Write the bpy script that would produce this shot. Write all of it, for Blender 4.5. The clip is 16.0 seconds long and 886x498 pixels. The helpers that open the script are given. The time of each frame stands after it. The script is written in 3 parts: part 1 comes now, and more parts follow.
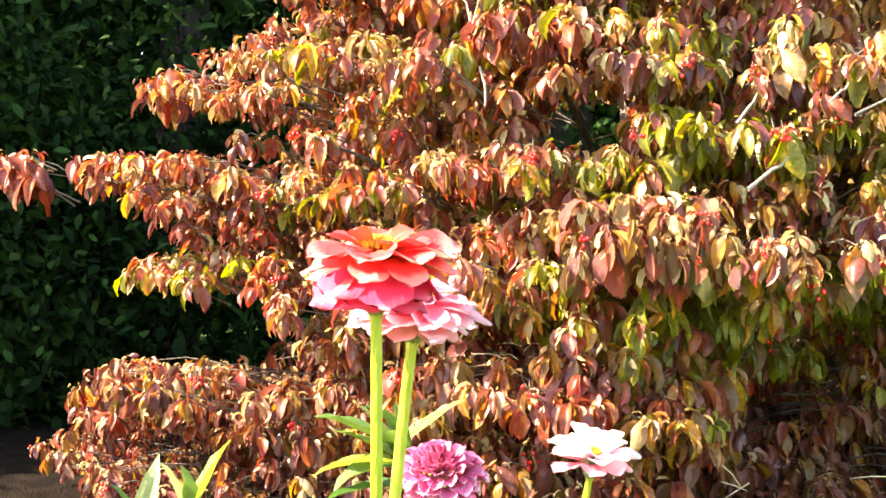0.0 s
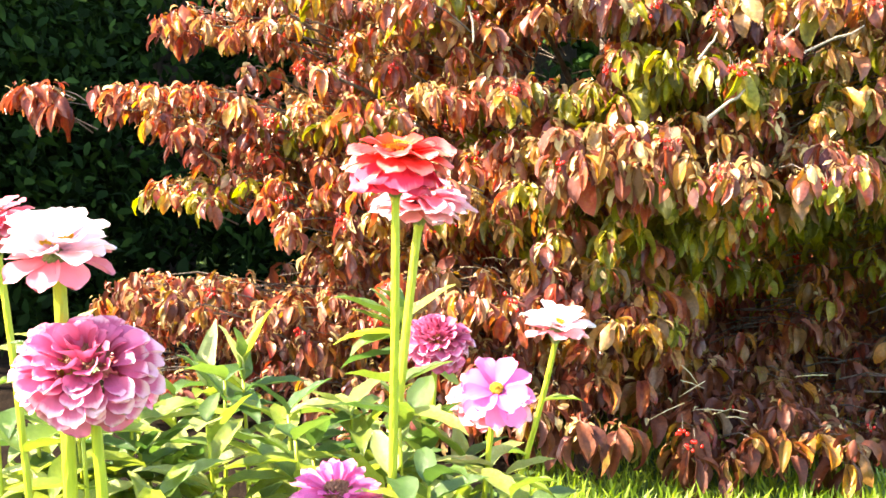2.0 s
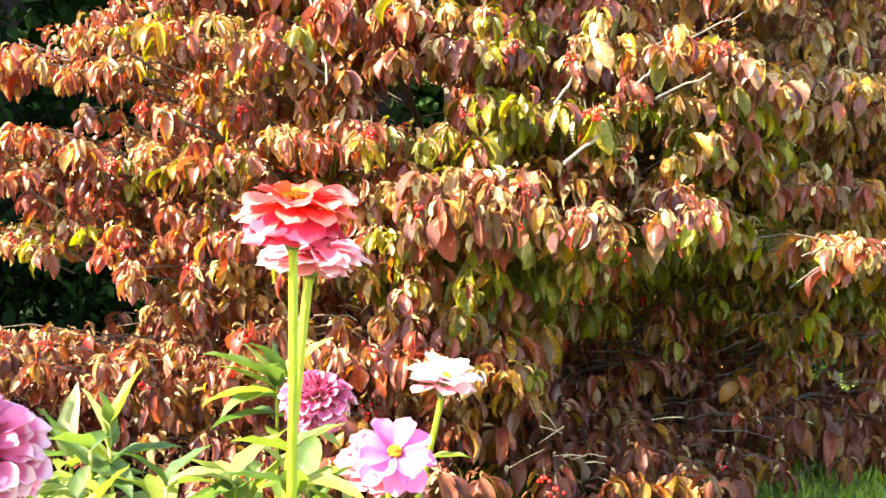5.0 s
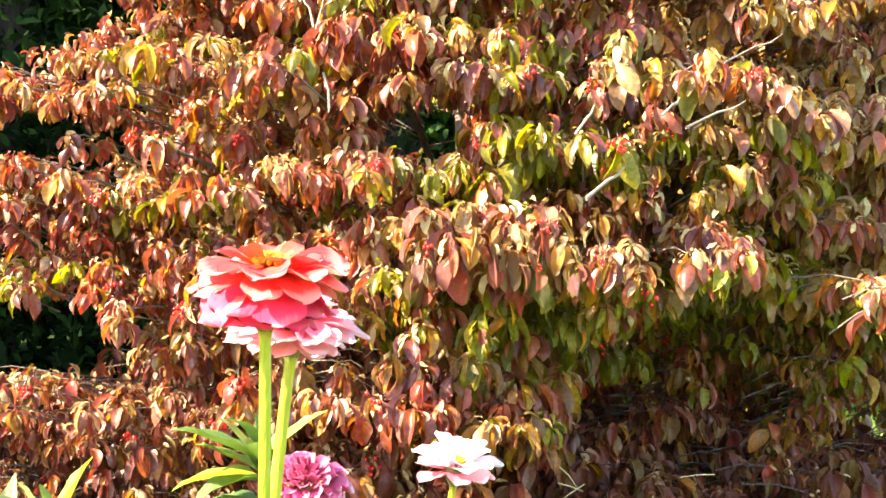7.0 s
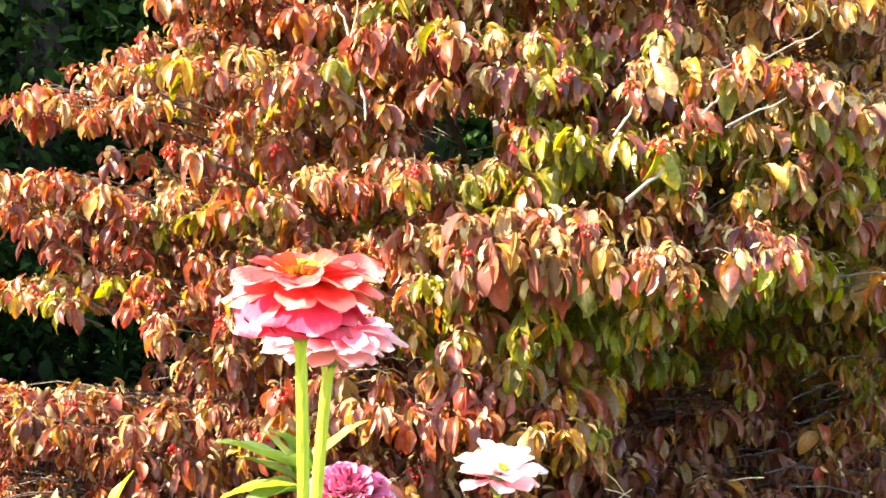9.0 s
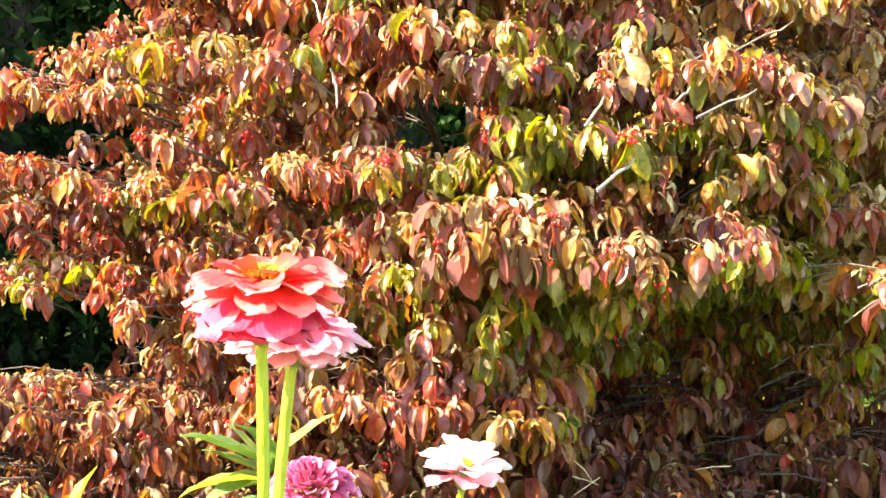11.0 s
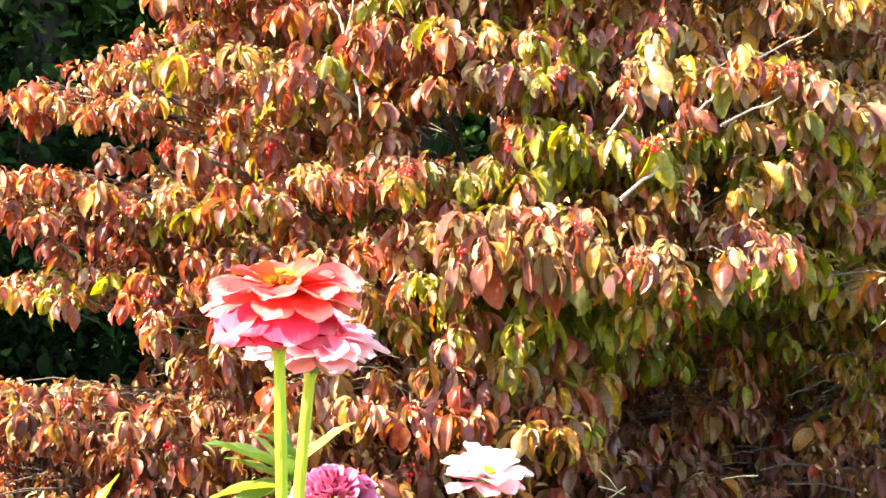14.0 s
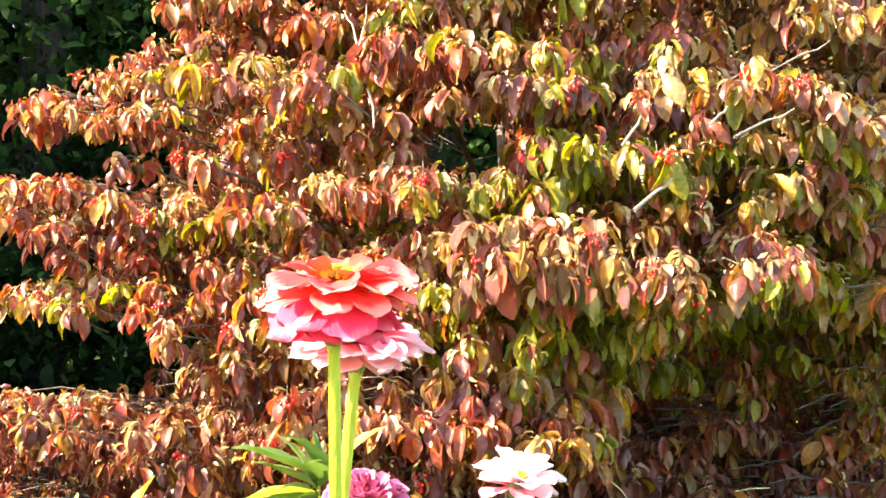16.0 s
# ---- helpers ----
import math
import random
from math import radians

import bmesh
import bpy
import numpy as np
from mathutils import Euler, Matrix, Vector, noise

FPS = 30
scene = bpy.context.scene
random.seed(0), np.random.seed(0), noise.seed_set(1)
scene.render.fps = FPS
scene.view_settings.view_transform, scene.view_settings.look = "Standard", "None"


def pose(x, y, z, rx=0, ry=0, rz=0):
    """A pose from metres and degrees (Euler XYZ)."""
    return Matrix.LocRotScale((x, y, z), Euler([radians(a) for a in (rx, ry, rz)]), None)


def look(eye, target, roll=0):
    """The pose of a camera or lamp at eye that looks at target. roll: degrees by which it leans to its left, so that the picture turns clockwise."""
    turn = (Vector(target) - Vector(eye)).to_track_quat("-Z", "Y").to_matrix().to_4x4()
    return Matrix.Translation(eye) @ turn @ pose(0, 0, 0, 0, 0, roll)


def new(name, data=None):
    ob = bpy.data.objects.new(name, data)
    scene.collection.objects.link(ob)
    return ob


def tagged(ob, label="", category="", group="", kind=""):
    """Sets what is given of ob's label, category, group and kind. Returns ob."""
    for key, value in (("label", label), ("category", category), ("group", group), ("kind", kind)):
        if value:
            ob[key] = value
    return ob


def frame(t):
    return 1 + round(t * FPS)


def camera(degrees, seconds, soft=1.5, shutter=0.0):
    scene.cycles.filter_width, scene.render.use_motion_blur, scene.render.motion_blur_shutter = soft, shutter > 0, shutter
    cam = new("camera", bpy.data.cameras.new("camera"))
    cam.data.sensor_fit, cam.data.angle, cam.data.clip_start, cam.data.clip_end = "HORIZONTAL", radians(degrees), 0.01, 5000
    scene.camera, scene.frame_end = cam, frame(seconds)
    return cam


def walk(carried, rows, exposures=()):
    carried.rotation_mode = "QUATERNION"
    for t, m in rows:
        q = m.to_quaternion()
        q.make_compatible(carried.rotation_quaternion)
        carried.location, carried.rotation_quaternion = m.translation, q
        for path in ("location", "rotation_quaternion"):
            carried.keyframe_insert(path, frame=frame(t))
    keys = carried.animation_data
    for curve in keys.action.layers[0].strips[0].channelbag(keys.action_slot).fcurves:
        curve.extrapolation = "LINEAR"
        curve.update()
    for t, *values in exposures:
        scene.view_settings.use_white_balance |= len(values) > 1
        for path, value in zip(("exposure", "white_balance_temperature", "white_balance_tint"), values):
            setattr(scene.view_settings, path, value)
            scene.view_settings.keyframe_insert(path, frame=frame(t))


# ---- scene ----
cam = camera(40.0, 16.0, soft=1.6)
PATH = [
    (0, (0.050, -0.60, 0.895), (0.014, 1.40, 0.894), 1.9),
    (0.5, (0.058, -0.846, 0.893), (-0.007, 1.153, 0.896), 1.9),
    (1, (0.052, -0.844, 0.892), (-0.017, 1.155, 0.897), 1.9),
    (1.5, (0.051, -0.846, 0.884), (-0.007, 1.153, 0.865), 1.8),
    (2, (0.045, -0.835, 0.872), (0.036, 1.162, 0.765), 2.2),
    (2.5, (0.038, -0.833, 0.877), (0.093, 1.163, 0.776), 2.0),
    (3, (0.028, -0.828, 0.874), (0.132, 1.167, 0.776), 1.5),
    (3.5, (0.015, -0.832, 0.872), (0.163, 1.162, 0.809), 1.4),
    (4, (0.005, -0.832, 0.87), (0.184, 1.159, 0.809), 1.3),
    (4.5, (-0.002, -0.814, 0.874), (0.219, 1.173, 0.822), 1.4),
    (4.7, (-0.003, -0.801, 0.874), (0.252, 1.182, 0.832), 1.6),
    (6.8, (0.017, -0.614, 0.902), (0.306, 1.365, 0.921), 2.2),
    (7, (0.017, -0.604, 0.901), (0.269, 1.38, 0.914), 2.1),
    (7.5, (0.016, -0.598, 0.899), (0.213, 1.392, 0.921), 1.7),
    (8, (0.017, -0.592, 0.9), (0.204, 1.399, 0.924), 1.3),
    (8.5, (0.018, -0.592, 0.901), (0.207, 1.398, 0.923), 1.1),
    (9, (0.021, -0.593, 0.9), (0.205, 1.399, 0.923), 0.8),
    (9.2, (0.023, -0.591, 0.9), (0.224, 1.399, 0.917), 0.8),
    (11.3, (0.029, -0.596, 0.913), (0.255, 1.392, 0.907), 1.2),
    (11.5, (0.031, -0.595, 0.914), (0.239, 1.395, 0.911), 1.2),
    (12, (0.033, -0.597, 0.916), (0.198, 1.396, 0.936), 0.9),
    (12.5, (0.037, -0.598, 0.914), (0.188, 1.396, 0.946), 0.6),
    (13, (0.038, -0.597, 0.908), (0.2, 1.396, 0.928), 0.7),
    (13.5, (0.035, -0.598, 0.907), (0.21, 1.395, 0.921), 0.8),
    (14, (0.032, -0.597, 0.908), (0.214, 1.395, 0.92), 0.9),
    (14.5, (0.024, -0.594, 0.906), (0.22, 1.397, 0.918), 1.1),
    (15, (0.026, -0.591, 0.907), (0.23, 1.398, 0.912), 1.2),
    (15.5, (0.022, -0.596, 0.905), (0.231, 1.393, 0.916), 1.1),
    (16, (0.003, -0.592, 0.898), (0.192, 1.398, 0.936), 1.2),
]
EXPOSURES = ((0, 2.89, 7100, 12), (16, 2.89, 7100, 12))
walk(cam, [(t, look(eye, target, roll)) for t, eye, target, roll in PATH], EXPOSURES)

# ---- light ----
SUN_DIR = Vector((-0.76, -0.12, 0.64)).normalized()
world = bpy.data.worlds.new("world")
scene.world = world
world.use_nodes = True
wn = world.node_tree.nodes
sky = wn.new("ShaderNodeTexSky")
sky.sky_type, sky.sun_disc = "NISHITA", False
sky.sun_elevation = math.asin(SUN_DIR.z)
sky.sun_rotation = math.atan2(SUN_DIR.x, SUN_DIR.y)
world.node_tree.links.new(sky.outputs[0], wn["Background"].inputs[0])
wn["Background"].inputs[1].default_value = 0.125
sun = new("sun", bpy.data.lights.new("sun", "SUN"))
sun.data.energy, sun.data.angle, sun.data.color = 4.4, radians(0.53), (1.0, 0.915, 0.75)
sun.matrix_world = look(SUN_DIR * 30, (0, 0, 0))

GROUND = 0.315


# ---- materials ----
def material(name):
    m = bpy.data.materials.new(name)
    m.use_nodes = True
    n = m.node_tree.nodes
    return m, n, m.node_tree.links, n["Principled BSDF"]


def ramp(n, stops, constant=False):
    r = n.new("ShaderNodeValToRGB")
    e = r.color_ramp.elements
    while len(e) < len(stops):
        e.new(0.5)
    for el, (p, c) in zip(e, stops):
        el.position, el.color = p, (*c, 1)
    if constant:
        r.color_ramp.interpolation = "CONSTANT"
    return r


def shine_through(m, n, l, bsdf, colour, share):
    """Thin tissue: part of the light goes through it."""
    tr = n.new("ShaderNodeBsdfTranslucent")
    deep = n.new("ShaderNodeHueSaturation")
    deep.inputs["Saturation"].default_value, deep.inputs["Value"].default_value = 1.04, 1.1
    l.new(colour, deep.inputs["Color"])
    l.new(deep.outputs[0], tr.inputs[0])
    mix = n.new("ShaderNodeMixShader")
    mix.inputs[0].default_value = share
    l.new(bsdf.outputs[0], mix.inputs[1])
    l.new(tr.outputs[0], mix.inputs[2])
    l.new(mix.outputs[0], n["Material Output"].inputs[0])


def tissue(name, stops, rough=0.45, share=0.38, scale=60.0, blotch=0.55, bump=0.55, gloss=0.6):
    """Leaf tissue whose hue differs from leaf to leaf, with blotches, veins and gloss."""
    m, n, l, b = material(name)
    geo, inf = n.new("ShaderNodeNewGeometry"), n.new("ShaderNodeObjectInfo")
    add, fr = n.new("ShaderNodeMath"), n.new("ShaderNodeMath")
    fr.operation = "FRACT"
    l.new(geo.outputs["Random Per Island"], add.inputs[0])
    l.new(inf.outputs["Random"], add.inputs[1])
    tc, big, small = n.new("ShaderNodeTexCoord"), n.new("ShaderNodeTexNoise"), n.new("ShaderNodeTexNoise")
    big.inputs["Scale"].default_value, small.inputs["Scale"].default_value = scale * 0.5, scale * 2.6
    l.new(tc.outputs["Object"], big.inputs["Vector"])
    l.new(tc.outputs["Object"], small.inputs["Vector"])
    l.new(add.outputs[0], fr.inputs[0])
    wob = n.new("ShaderNodeMath")
    wob.operation = "MULTIPLY_ADD"
    l.new(big.outputs["Fac"], wob.inputs[0])
    wob.inputs[1].default_value = blotch
    l.new(fr.outputs[0], wob.inputs[2])
    sub = n.new("ShaderNodeMath")
    sub.operation = "SUBTRACT"
    sub.inputs[1].default_value = blotch * 0.5
    l.new(wob.outputs[0], sub.inputs[0])
    r = ramp(n, stops)
    l.new(sub.outputs[0], r.inputs[0])
    hsv = n.new("ShaderNodeHueSaturation")
    mr = n.new("ShaderNodeMapRange")
    l.new(small.outputs["Fac"], mr.inputs[0])
    mr.inputs[1].default_value, mr.inputs[2].default_value = 0.3, 0.7
    mr.inputs[3].default_value, mr.inputs[4].default_value = 0.72, 1.25
    l.new(mr.outputs[0], hsv.inputs["Value"])
    l.new(r.outputs[0], hsv.inputs["Color"])
    l.new(hsv.outputs[0], b.inputs["Base Color"])
    b.inputs["Roughness"].default_value = rough
    b.inputs["Specular IOR Level"].default_value = gloss
    bp = n.new("ShaderNodeBump")
    bp.inputs["Strength"].default_value, bp.inputs["Distance"].default_value = bump, 0.002
    l.new(small.outputs["Fac"], bp.inputs["Height"])
    l.new(bp.outputs[0], b.inputs["Normal"])
    shine_through(m, n, l, b, hsv.outputs[0], share)
    return m


def petal_mat(name, inner, outer, edge, length=0.03, share=0.4):
    """Petal: colour runs from claw to rim along its length, with fine streaks."""
    m, n, l, b = material(name)
    tc, sep = n.new("ShaderNodeTexCoord"), n.new("ShaderNodeSeparateXYZ")
    l.new(tc.outputs["Object"], sep.inputs[0])
    mp = n.new("ShaderNodeMapping")
    mp.inputs["Scale"].default_value = (60, 900, 60)
    l.new(tc.outputs["Object"], mp.inputs[0])
    nz = n.new("ShaderNodeTexNoise")
    nz.inputs["Scale"].default_value = 1.0
    l.new(mp.outputs[0], nz.inputs["Vector"])
    ma = n.new("ShaderNodeMath")
    ma.operation = "MULTIPLY_ADD"
    l.new(sep.outputs[0], ma.inputs[0])
    ma.inputs[1].default_value, ma.inputs[2].default_value = 1 / length, -0.1
    ad = n.new("ShaderNodeMath")
    ad.operation = "MULTIPLY_ADD"
    l.new(nz.outputs["Fac"], ad.inputs[0])
    ad.inputs[1].default_value = 0.2
    l.new(ma.outputs[0], ad.inputs[2])
    r = ramp(n, [(0.0, inner), (0.5, outer), (0.82, outer), (0.97, edge)])
    l.new(ad.outputs[0], r.inputs[0])
    inf, hsv, mr = n.new("ShaderNodeObjectInfo"), n.new("ShaderNodeHueSaturation"), n.new("ShaderNodeMapRange")
    l.new(inf.outputs["Random"], mr.inputs[0])
    mr.inputs[3].default_value, mr.inputs[4].default_value = 0.8, 1.15
    l.new(mr.outputs[0], hsv.inputs["Value"])
    l.new(r.outputs[0], hsv.inputs["Color"])
    l.new(hsv.outputs[0], b.inputs["Base Color"])
    b.inputs["Roughness"].default_value = 0.55
    bp = n.new("ShaderNodeBump")
    bp.inputs["Strength"].default_value, bp.inputs["Distance"].default_value = 0.35, 0.001
    l.new(nz.outputs["Fac"], bp.inputs["Height"])
    l.new(bp.outputs[0], b.inputs["Normal"])
    shine_through(m, n, l, b, hsv.outputs[0], share)
    return m


def grained(name, a, b_, scale, rough=0.8, bump=0.5, stretch=(1, 1, 1), gloss=0.5):
    m, n, l, b = material(name)
    tc, mp = n.new("ShaderNodeTexCoord"), n.new("ShaderNodeMapping")
    mp.inputs["Scale"].default_value = stretch
    l.new(tc.outputs["Object"], mp.inputs[0])
    n1, n2 = n.new("ShaderNodeTexNoise"), n.new("ShaderNodeTexNoise")
    n1.inputs["Scale"].default_value, n2.inputs["Scale"].default_value = scale, scale * 9
    for q in (n1, n2):
        l.new(mp.outputs[0], q.inputs["Vector"])
    mx = n.new("ShaderNodeMath")
    l.new(n1.outputs["Fac"], mx.inputs[0])
    l.new(n2.outputs["Fac"], mx.inputs[1])
    r = ramp(n, [(0.35, a), (0.65, b_)])
    half = n.new("ShaderNodeMath")
    half.operation, half.inputs[1].default_value = "MULTIPLY", 0.5
    l.new(mx.outputs[0], half.inputs[0])
    l.new(half.outputs[0], r.inputs[0])
    l.new(r.outputs[0], b.inputs["Base Color"])
    b.inputs["Roughness"].default_value = rough
    b.inputs["Specular IOR Level"].default_value = gloss
    bp = n.new("ShaderNodeBump")
    bp.inputs["Strength"].default_value, bp.inputs["Distance"].default_value = bump, 0.01
    l.new(n2.outputs["Fac"], bp.inputs["Height"])
    l.new(bp.outputs[0], b.inputs["Normal"])
    return m


RUSSET = tissue("russet_leaf", [(0.0, (0.11, 0.018, 0.012)), (0.2, (0.24, 0.054, 0.026)), (0.38, (0.36, 0.115, 0.072)), (0.55, (0.22, 0.042, 0.032)), (0.72, (0.41, 0.112, 0.035)), (0.86, (0.36, 0.035, 0.022)), (1.0, (0.47, 0.185, 0.03))], rough=0.38, share=0.42)
OCHRE = tissue("ochre_leaf", [(0.0, (0.16, 0.078, 0.018)), (0.25, (0.29, 0.14, 0.05)), (0.45, (0.45, 0.265, 0.12)), (0.62, (0.30, 0.18, 0.018)), (0.82, (0.48, 0.18, 0.028)), (1.0, (0.58, 0.34, 0.028))], rough=0.40, share=0.50)
LIME = tissue("lime_leaf", [(0.0, (0.10, 0.095, 0.007)), (0.4, (0.19, 0.17, 0.010)), (0.7, (0.29, 0.29, 0.012)), (0.85, (0.36, 0.32, 0.05)), (1.0, (0.44, 0.30, 0.02))], rough=0.42, share=0.58)
PLUM = tissue("plum_leaf", [(0.0, (0.10, 0.028, 0.024)), (0.35, (0.22, 0.062, 0.042)), (0.6, (0.31, 0.11, 0.062)), (0.78, (0.39, 0.20, 0.115)), (0.88, (0.25, 0.14, 0.02)), (1.0, (0.42, 0.14, 0.032))], rough=0.36, share=0.34)
# wine hue with the skirt's shade mixed into its dark tone
WINE = tissue("wine_shaded_leaf", [(0.0, (0.08, 0.020, 0.011)), (0.4, (0.15, 0.039, 0.018)), (0.7, (0.22, 0.066, 0.026)), (0.85, (0.13, 0.088, 0.011)), (1.0, (0.28, 0.10, 0.02))], rough=0.5, share=0.34, gloss=0.4)
# pale small curled leaves, used also as painted sun highlights on larger leaves
BUFF = tissue("buff_curl_highlight_leaf", [(0.0, (0.42, 0.26, 0.11)), (0.4, (0.55, 0.39, 0.17)), (0.7, (0.62, 0.50, 0.23)), (1.0, (0.57, 0.29, 0.12))], rough=0.42, share=0.35)
ZLEAF = tissue("zinnia_leaf", [(0.0, (0.06, 0.135, 0.028)), (0.4, (0.15, 0.235, 0.035)), (0.75, (0.30, 0.36, 0.035)), (1.0, (0.42, 0.46, 0.17))], rough=0.34, share=0.40, scale=40, blotch=0.35, gloss=0.9)
# yew green lowered to near-black, deep shade put into the colour
YEW = tissue("shaded_yew_leaf", [(0.0, (0.005, 0.014, 0.0025)), (0.55, (0.011, 0.030, 0.005)), (1.0, (0.036, 0.078, 0.012))], rough=0.8, share=0.2, scale=6, gloss=0.1)
GRASS = tissue("grass_blade", [(0.0, (0.12, 0.19, 0.010)), (0.6, (0.22, 0.31, 0.015)), (1.0, (0.34, 0.39, 0.03))], rough=0.5, share=0.45, scale=8)
STEM = grained("zinnia_stem", (0.24, 0.29, 0.008), (0.40, 0.42, 0.018), 40, 0.5, 0.3, (1, 1, 0.15))
CALYX = grained("calyx", (0.10, 0.16, 0.04), (0.22, 0.26, 0.07), 150, 0.6, 0.6)
BARK = grained("shrub_bark", (0.09, 0.065, 0.05), (0.20, 0.16, 0.125), 25, 0.85, 0.8, (1, 1, 0.2))
# brown bark with the skirt's shade put into its dark tone
SHADED_BARK = grained("shade_darkened_bark", (0.018, 0.008, 0.006), (0.05, 0.022, 0.016), 30, 0.9, 0.8, (1, 1, 0.2))
TWIG = grained("pale_twig", (0.22, 0.17, 0.13), (0.40, 0.33, 0.26), 40, 0.7, 0.5)
STRAW = grained("dry_straw", (0.45, 0.36, 0.2), (0.66, 0.56, 0.36), 60, 0.7, 0.3)
# bark tone lowered as well, for the same painted shade
YEW_BARK = grained("shaded_yew_bark", (0.022, 0.016, 0.011), (0.055, 0.038, 0.026), 8, 0.9, 1.0, (1, 1, 0.2))
# near-black tone keeps the added ground patch dark even in full sun
DARK_GROUND = grained("dark_patch_ground", (0.006, 0.004, 0.003), (0.022, 0.014, 0.009), 22, 0.95, 1.0, gloss=0.05)
SOIL = grained("lawn_soil", (0.05, 0.10, 0.015), (0.09, 0.16, 0.025), 3, 0.95, 0.8)
BERRY = grained("red_berry", (0.50, 0.012, 0.012), (0.70, 0.03, 0.02), 90, 0.22, 0.05)
FLORET = grained("yellow_floret", (0.82, 0.42, 0.005), (0.88, 0.56, 0.01), 300, 0.6, 0.8)
CORAL = petal_mat("coral_petal", (0.78, 0.13, 0.035), (0.78, 0.080, 0.075), (0.88, 0.28, 0.24), share=0.32)
ROSE = petal_mat("rose_coral_petal", (0.70, 0.04, 0.06), (0.73, 0.042, 0.11), (0.84, 0.18, 0.26), share=0.34)
PINK = petal_mat("pink_petal", (0.77, 0.18, 0.26), (0.81, 0.27, 0.35), (0.86, 0.52, 0.56))
BLUSH = petal_mat("blush_petal", (0.80, 0.24, 0.32), (0.83, 0.36, 0.43), (0.87, 0.55, 0.58))
PALE = petal_mat("pale_pink_petal", (0.86, 0.50, 0.58), (0.90, 0.74, 0.77), (0.93, 0.88, 0.88))
MAGENTA = petal_mat("magenta_petal", (0.32, 0.03, 0.08), (0.65, 0.145, 0.29), (0.86, 0.50, 0.60), 0.0145, share=0.25)
CERISE = petal_mat("cerise_petal", (0.52, 0.07, 0.22), (0.68, 0.15, 0.40), (0.80, 0.36, 0.55), 0.030)
ORCHID = petal_mat("orchid_petal", (0.62, 0.10, 0.38), (0.74, 0.24, 0.50), (0.84, 0.52, 0.68))
CHAFF = grained("dry_bract", (0.16, 0.06, 0.03), (0.34, 0.15, 0.08), 200, 0.8, 0.6)


# ---- mesh helpers ----
def mesh(name, v, f, mats, index=None, smooth=True):
    me = bpy.data.meshes.new(name)
    v, f = np.asarray(v, dtype=np.float32), np.asarray(f, dtype=np.int32)
    k = f.shape[1]
    me.vertices.add(len(v))
    me.vertices.foreach_set("co", v.ravel())
    me.loops.add(f.size)
    me.loops.foreach_set("vertex_index", f.ravel())
    me.polygons.add(len(f))
    me.polygons.foreach_set("loop_start", np.arange(0, f.size, k, dtype=np.int32))
    me.polygons.foreach_set("use_smooth", np.full(len(f), smooth))
    for m in mats:
        me.materials.append(m)
    if index is not None:
        me.polygons.foreach_set("material_index", np.asarray(index, dtype=np.int32))
    me.update(calc_edges=True)
    return me


def child(name, data, parent, m=None, label=""):
    ob = new(name, data)
    ob.parent = parent
    if m is not None:
        ob.matrix_basis = m
    return tagged(ob, label)


def thing(name, place=(0, 0, 0), label="", category="", group="", kind=""):
    ob = new(name)
    ob.empty_display_size = 0.05
    ob.location = place
    return tagged(ob, label, category, group, kind)


def tube(points, radii, sides=8):
    """Vertices and faces of a round rod along the points, closed at both ends."""
    pts = [Vector(p) for p in points]
    v, f = [], []
    for i, p in enumerate(pts):
        d = (pts[min(i + 1, len(pts) - 1)] - pts[max(i - 1, 0)]).normalized()
        a = d.cross(Vector((0.31, 0.94, 0.12))).normalized()
        b = d.cross(a)
        for k in range(sides):
            t = 2 * math.pi * k / sides
            v.append(p + (a * math.cos(t) + b * math.sin(t)) * radii[i])
    for i in range(len(pts) - 1):
        for k in range(sides):
            q = (k + 1) % sides
            f.append((i * sides + k, i * sides + q, (i + 1) * sides + q, (i + 1) * sides + k))
    for base, p in ((0, pts[0]), ((len(pts) - 1) * sides, pts[-1])):
        v.append(p)
        for k in range(sides):
            f.append((base + k, base + (k + 1) % sides, len(v) - 1, len(v) - 1))
    return v, f


def rod(name, points, radii, mat, sides=8):
    v, f = tube(points, radii, sides)
    me = bpy.data.meshes.new(name)
    me.from_pydata([tuple(p) for p in v], [], [q if q[2] != q[3] else q[:3] for q in f])
    me.materials.append(mat)
    for p in me.polygons:
        p.use_smooth = True
    return me


def bend(points, n):
    """A smooth line of n points through a few control points."""
    p = np.array(points, dtype=float)
    t = np.linspace(0, 1, len(p))
    s = np.linspace(0, 1, n)
    if len(p) == 2:
        return [tuple(a) for a in p[0] + (p[1] - p[0]) * s[:, None]]
    c = [np.polyfit(t, p[:, k], min(len(p) - 1, 3)) for k in range(3)]
    return [tuple(np.polyval(q, x) for q in c) for x in s]


def blade(rows, across, width, a0, a1, fold, belly=0.42, curl=0.0, point=0.06, hook=1.0):
    """A unit leaf or petal along +x that bends down from angle a0 to a1 (degrees), grid of rows x across."""
    v, x, z = [], 0.0, 0.0
    for i in range(rows):
        s = i / (rows - 1)
        ang = radians(a0 + (a1 - a0) * s ** hook)
        if i:
            x += math.cos(ang) / (rows - 1)
            z -= math.sin(ang) / (rows - 1)
        w = width * 0.5 * max(point, math.sin(math.pi * s ** (math.log(0.5) / math.log(belly))) ** 0.8)
        for j in range(across):
            u = 2 * j / (across - 1) - 1
            lift = fold * abs(u) ** 1.4 * w + curl * u * s * w
            v.append((x + math.sin(ang) * lift, u * w * math.sqrt(max(0.1, 1 - fold * fold * 0.5)), z + math.cos(ang) * lift))
    f = [(i * across + j, i * across + j + 1, (i + 1) * across + j + 1, (i + 1) * across + j) for i in range(rows - 1) for j in range(across - 1)]
    return np.array(v), np.array(f)


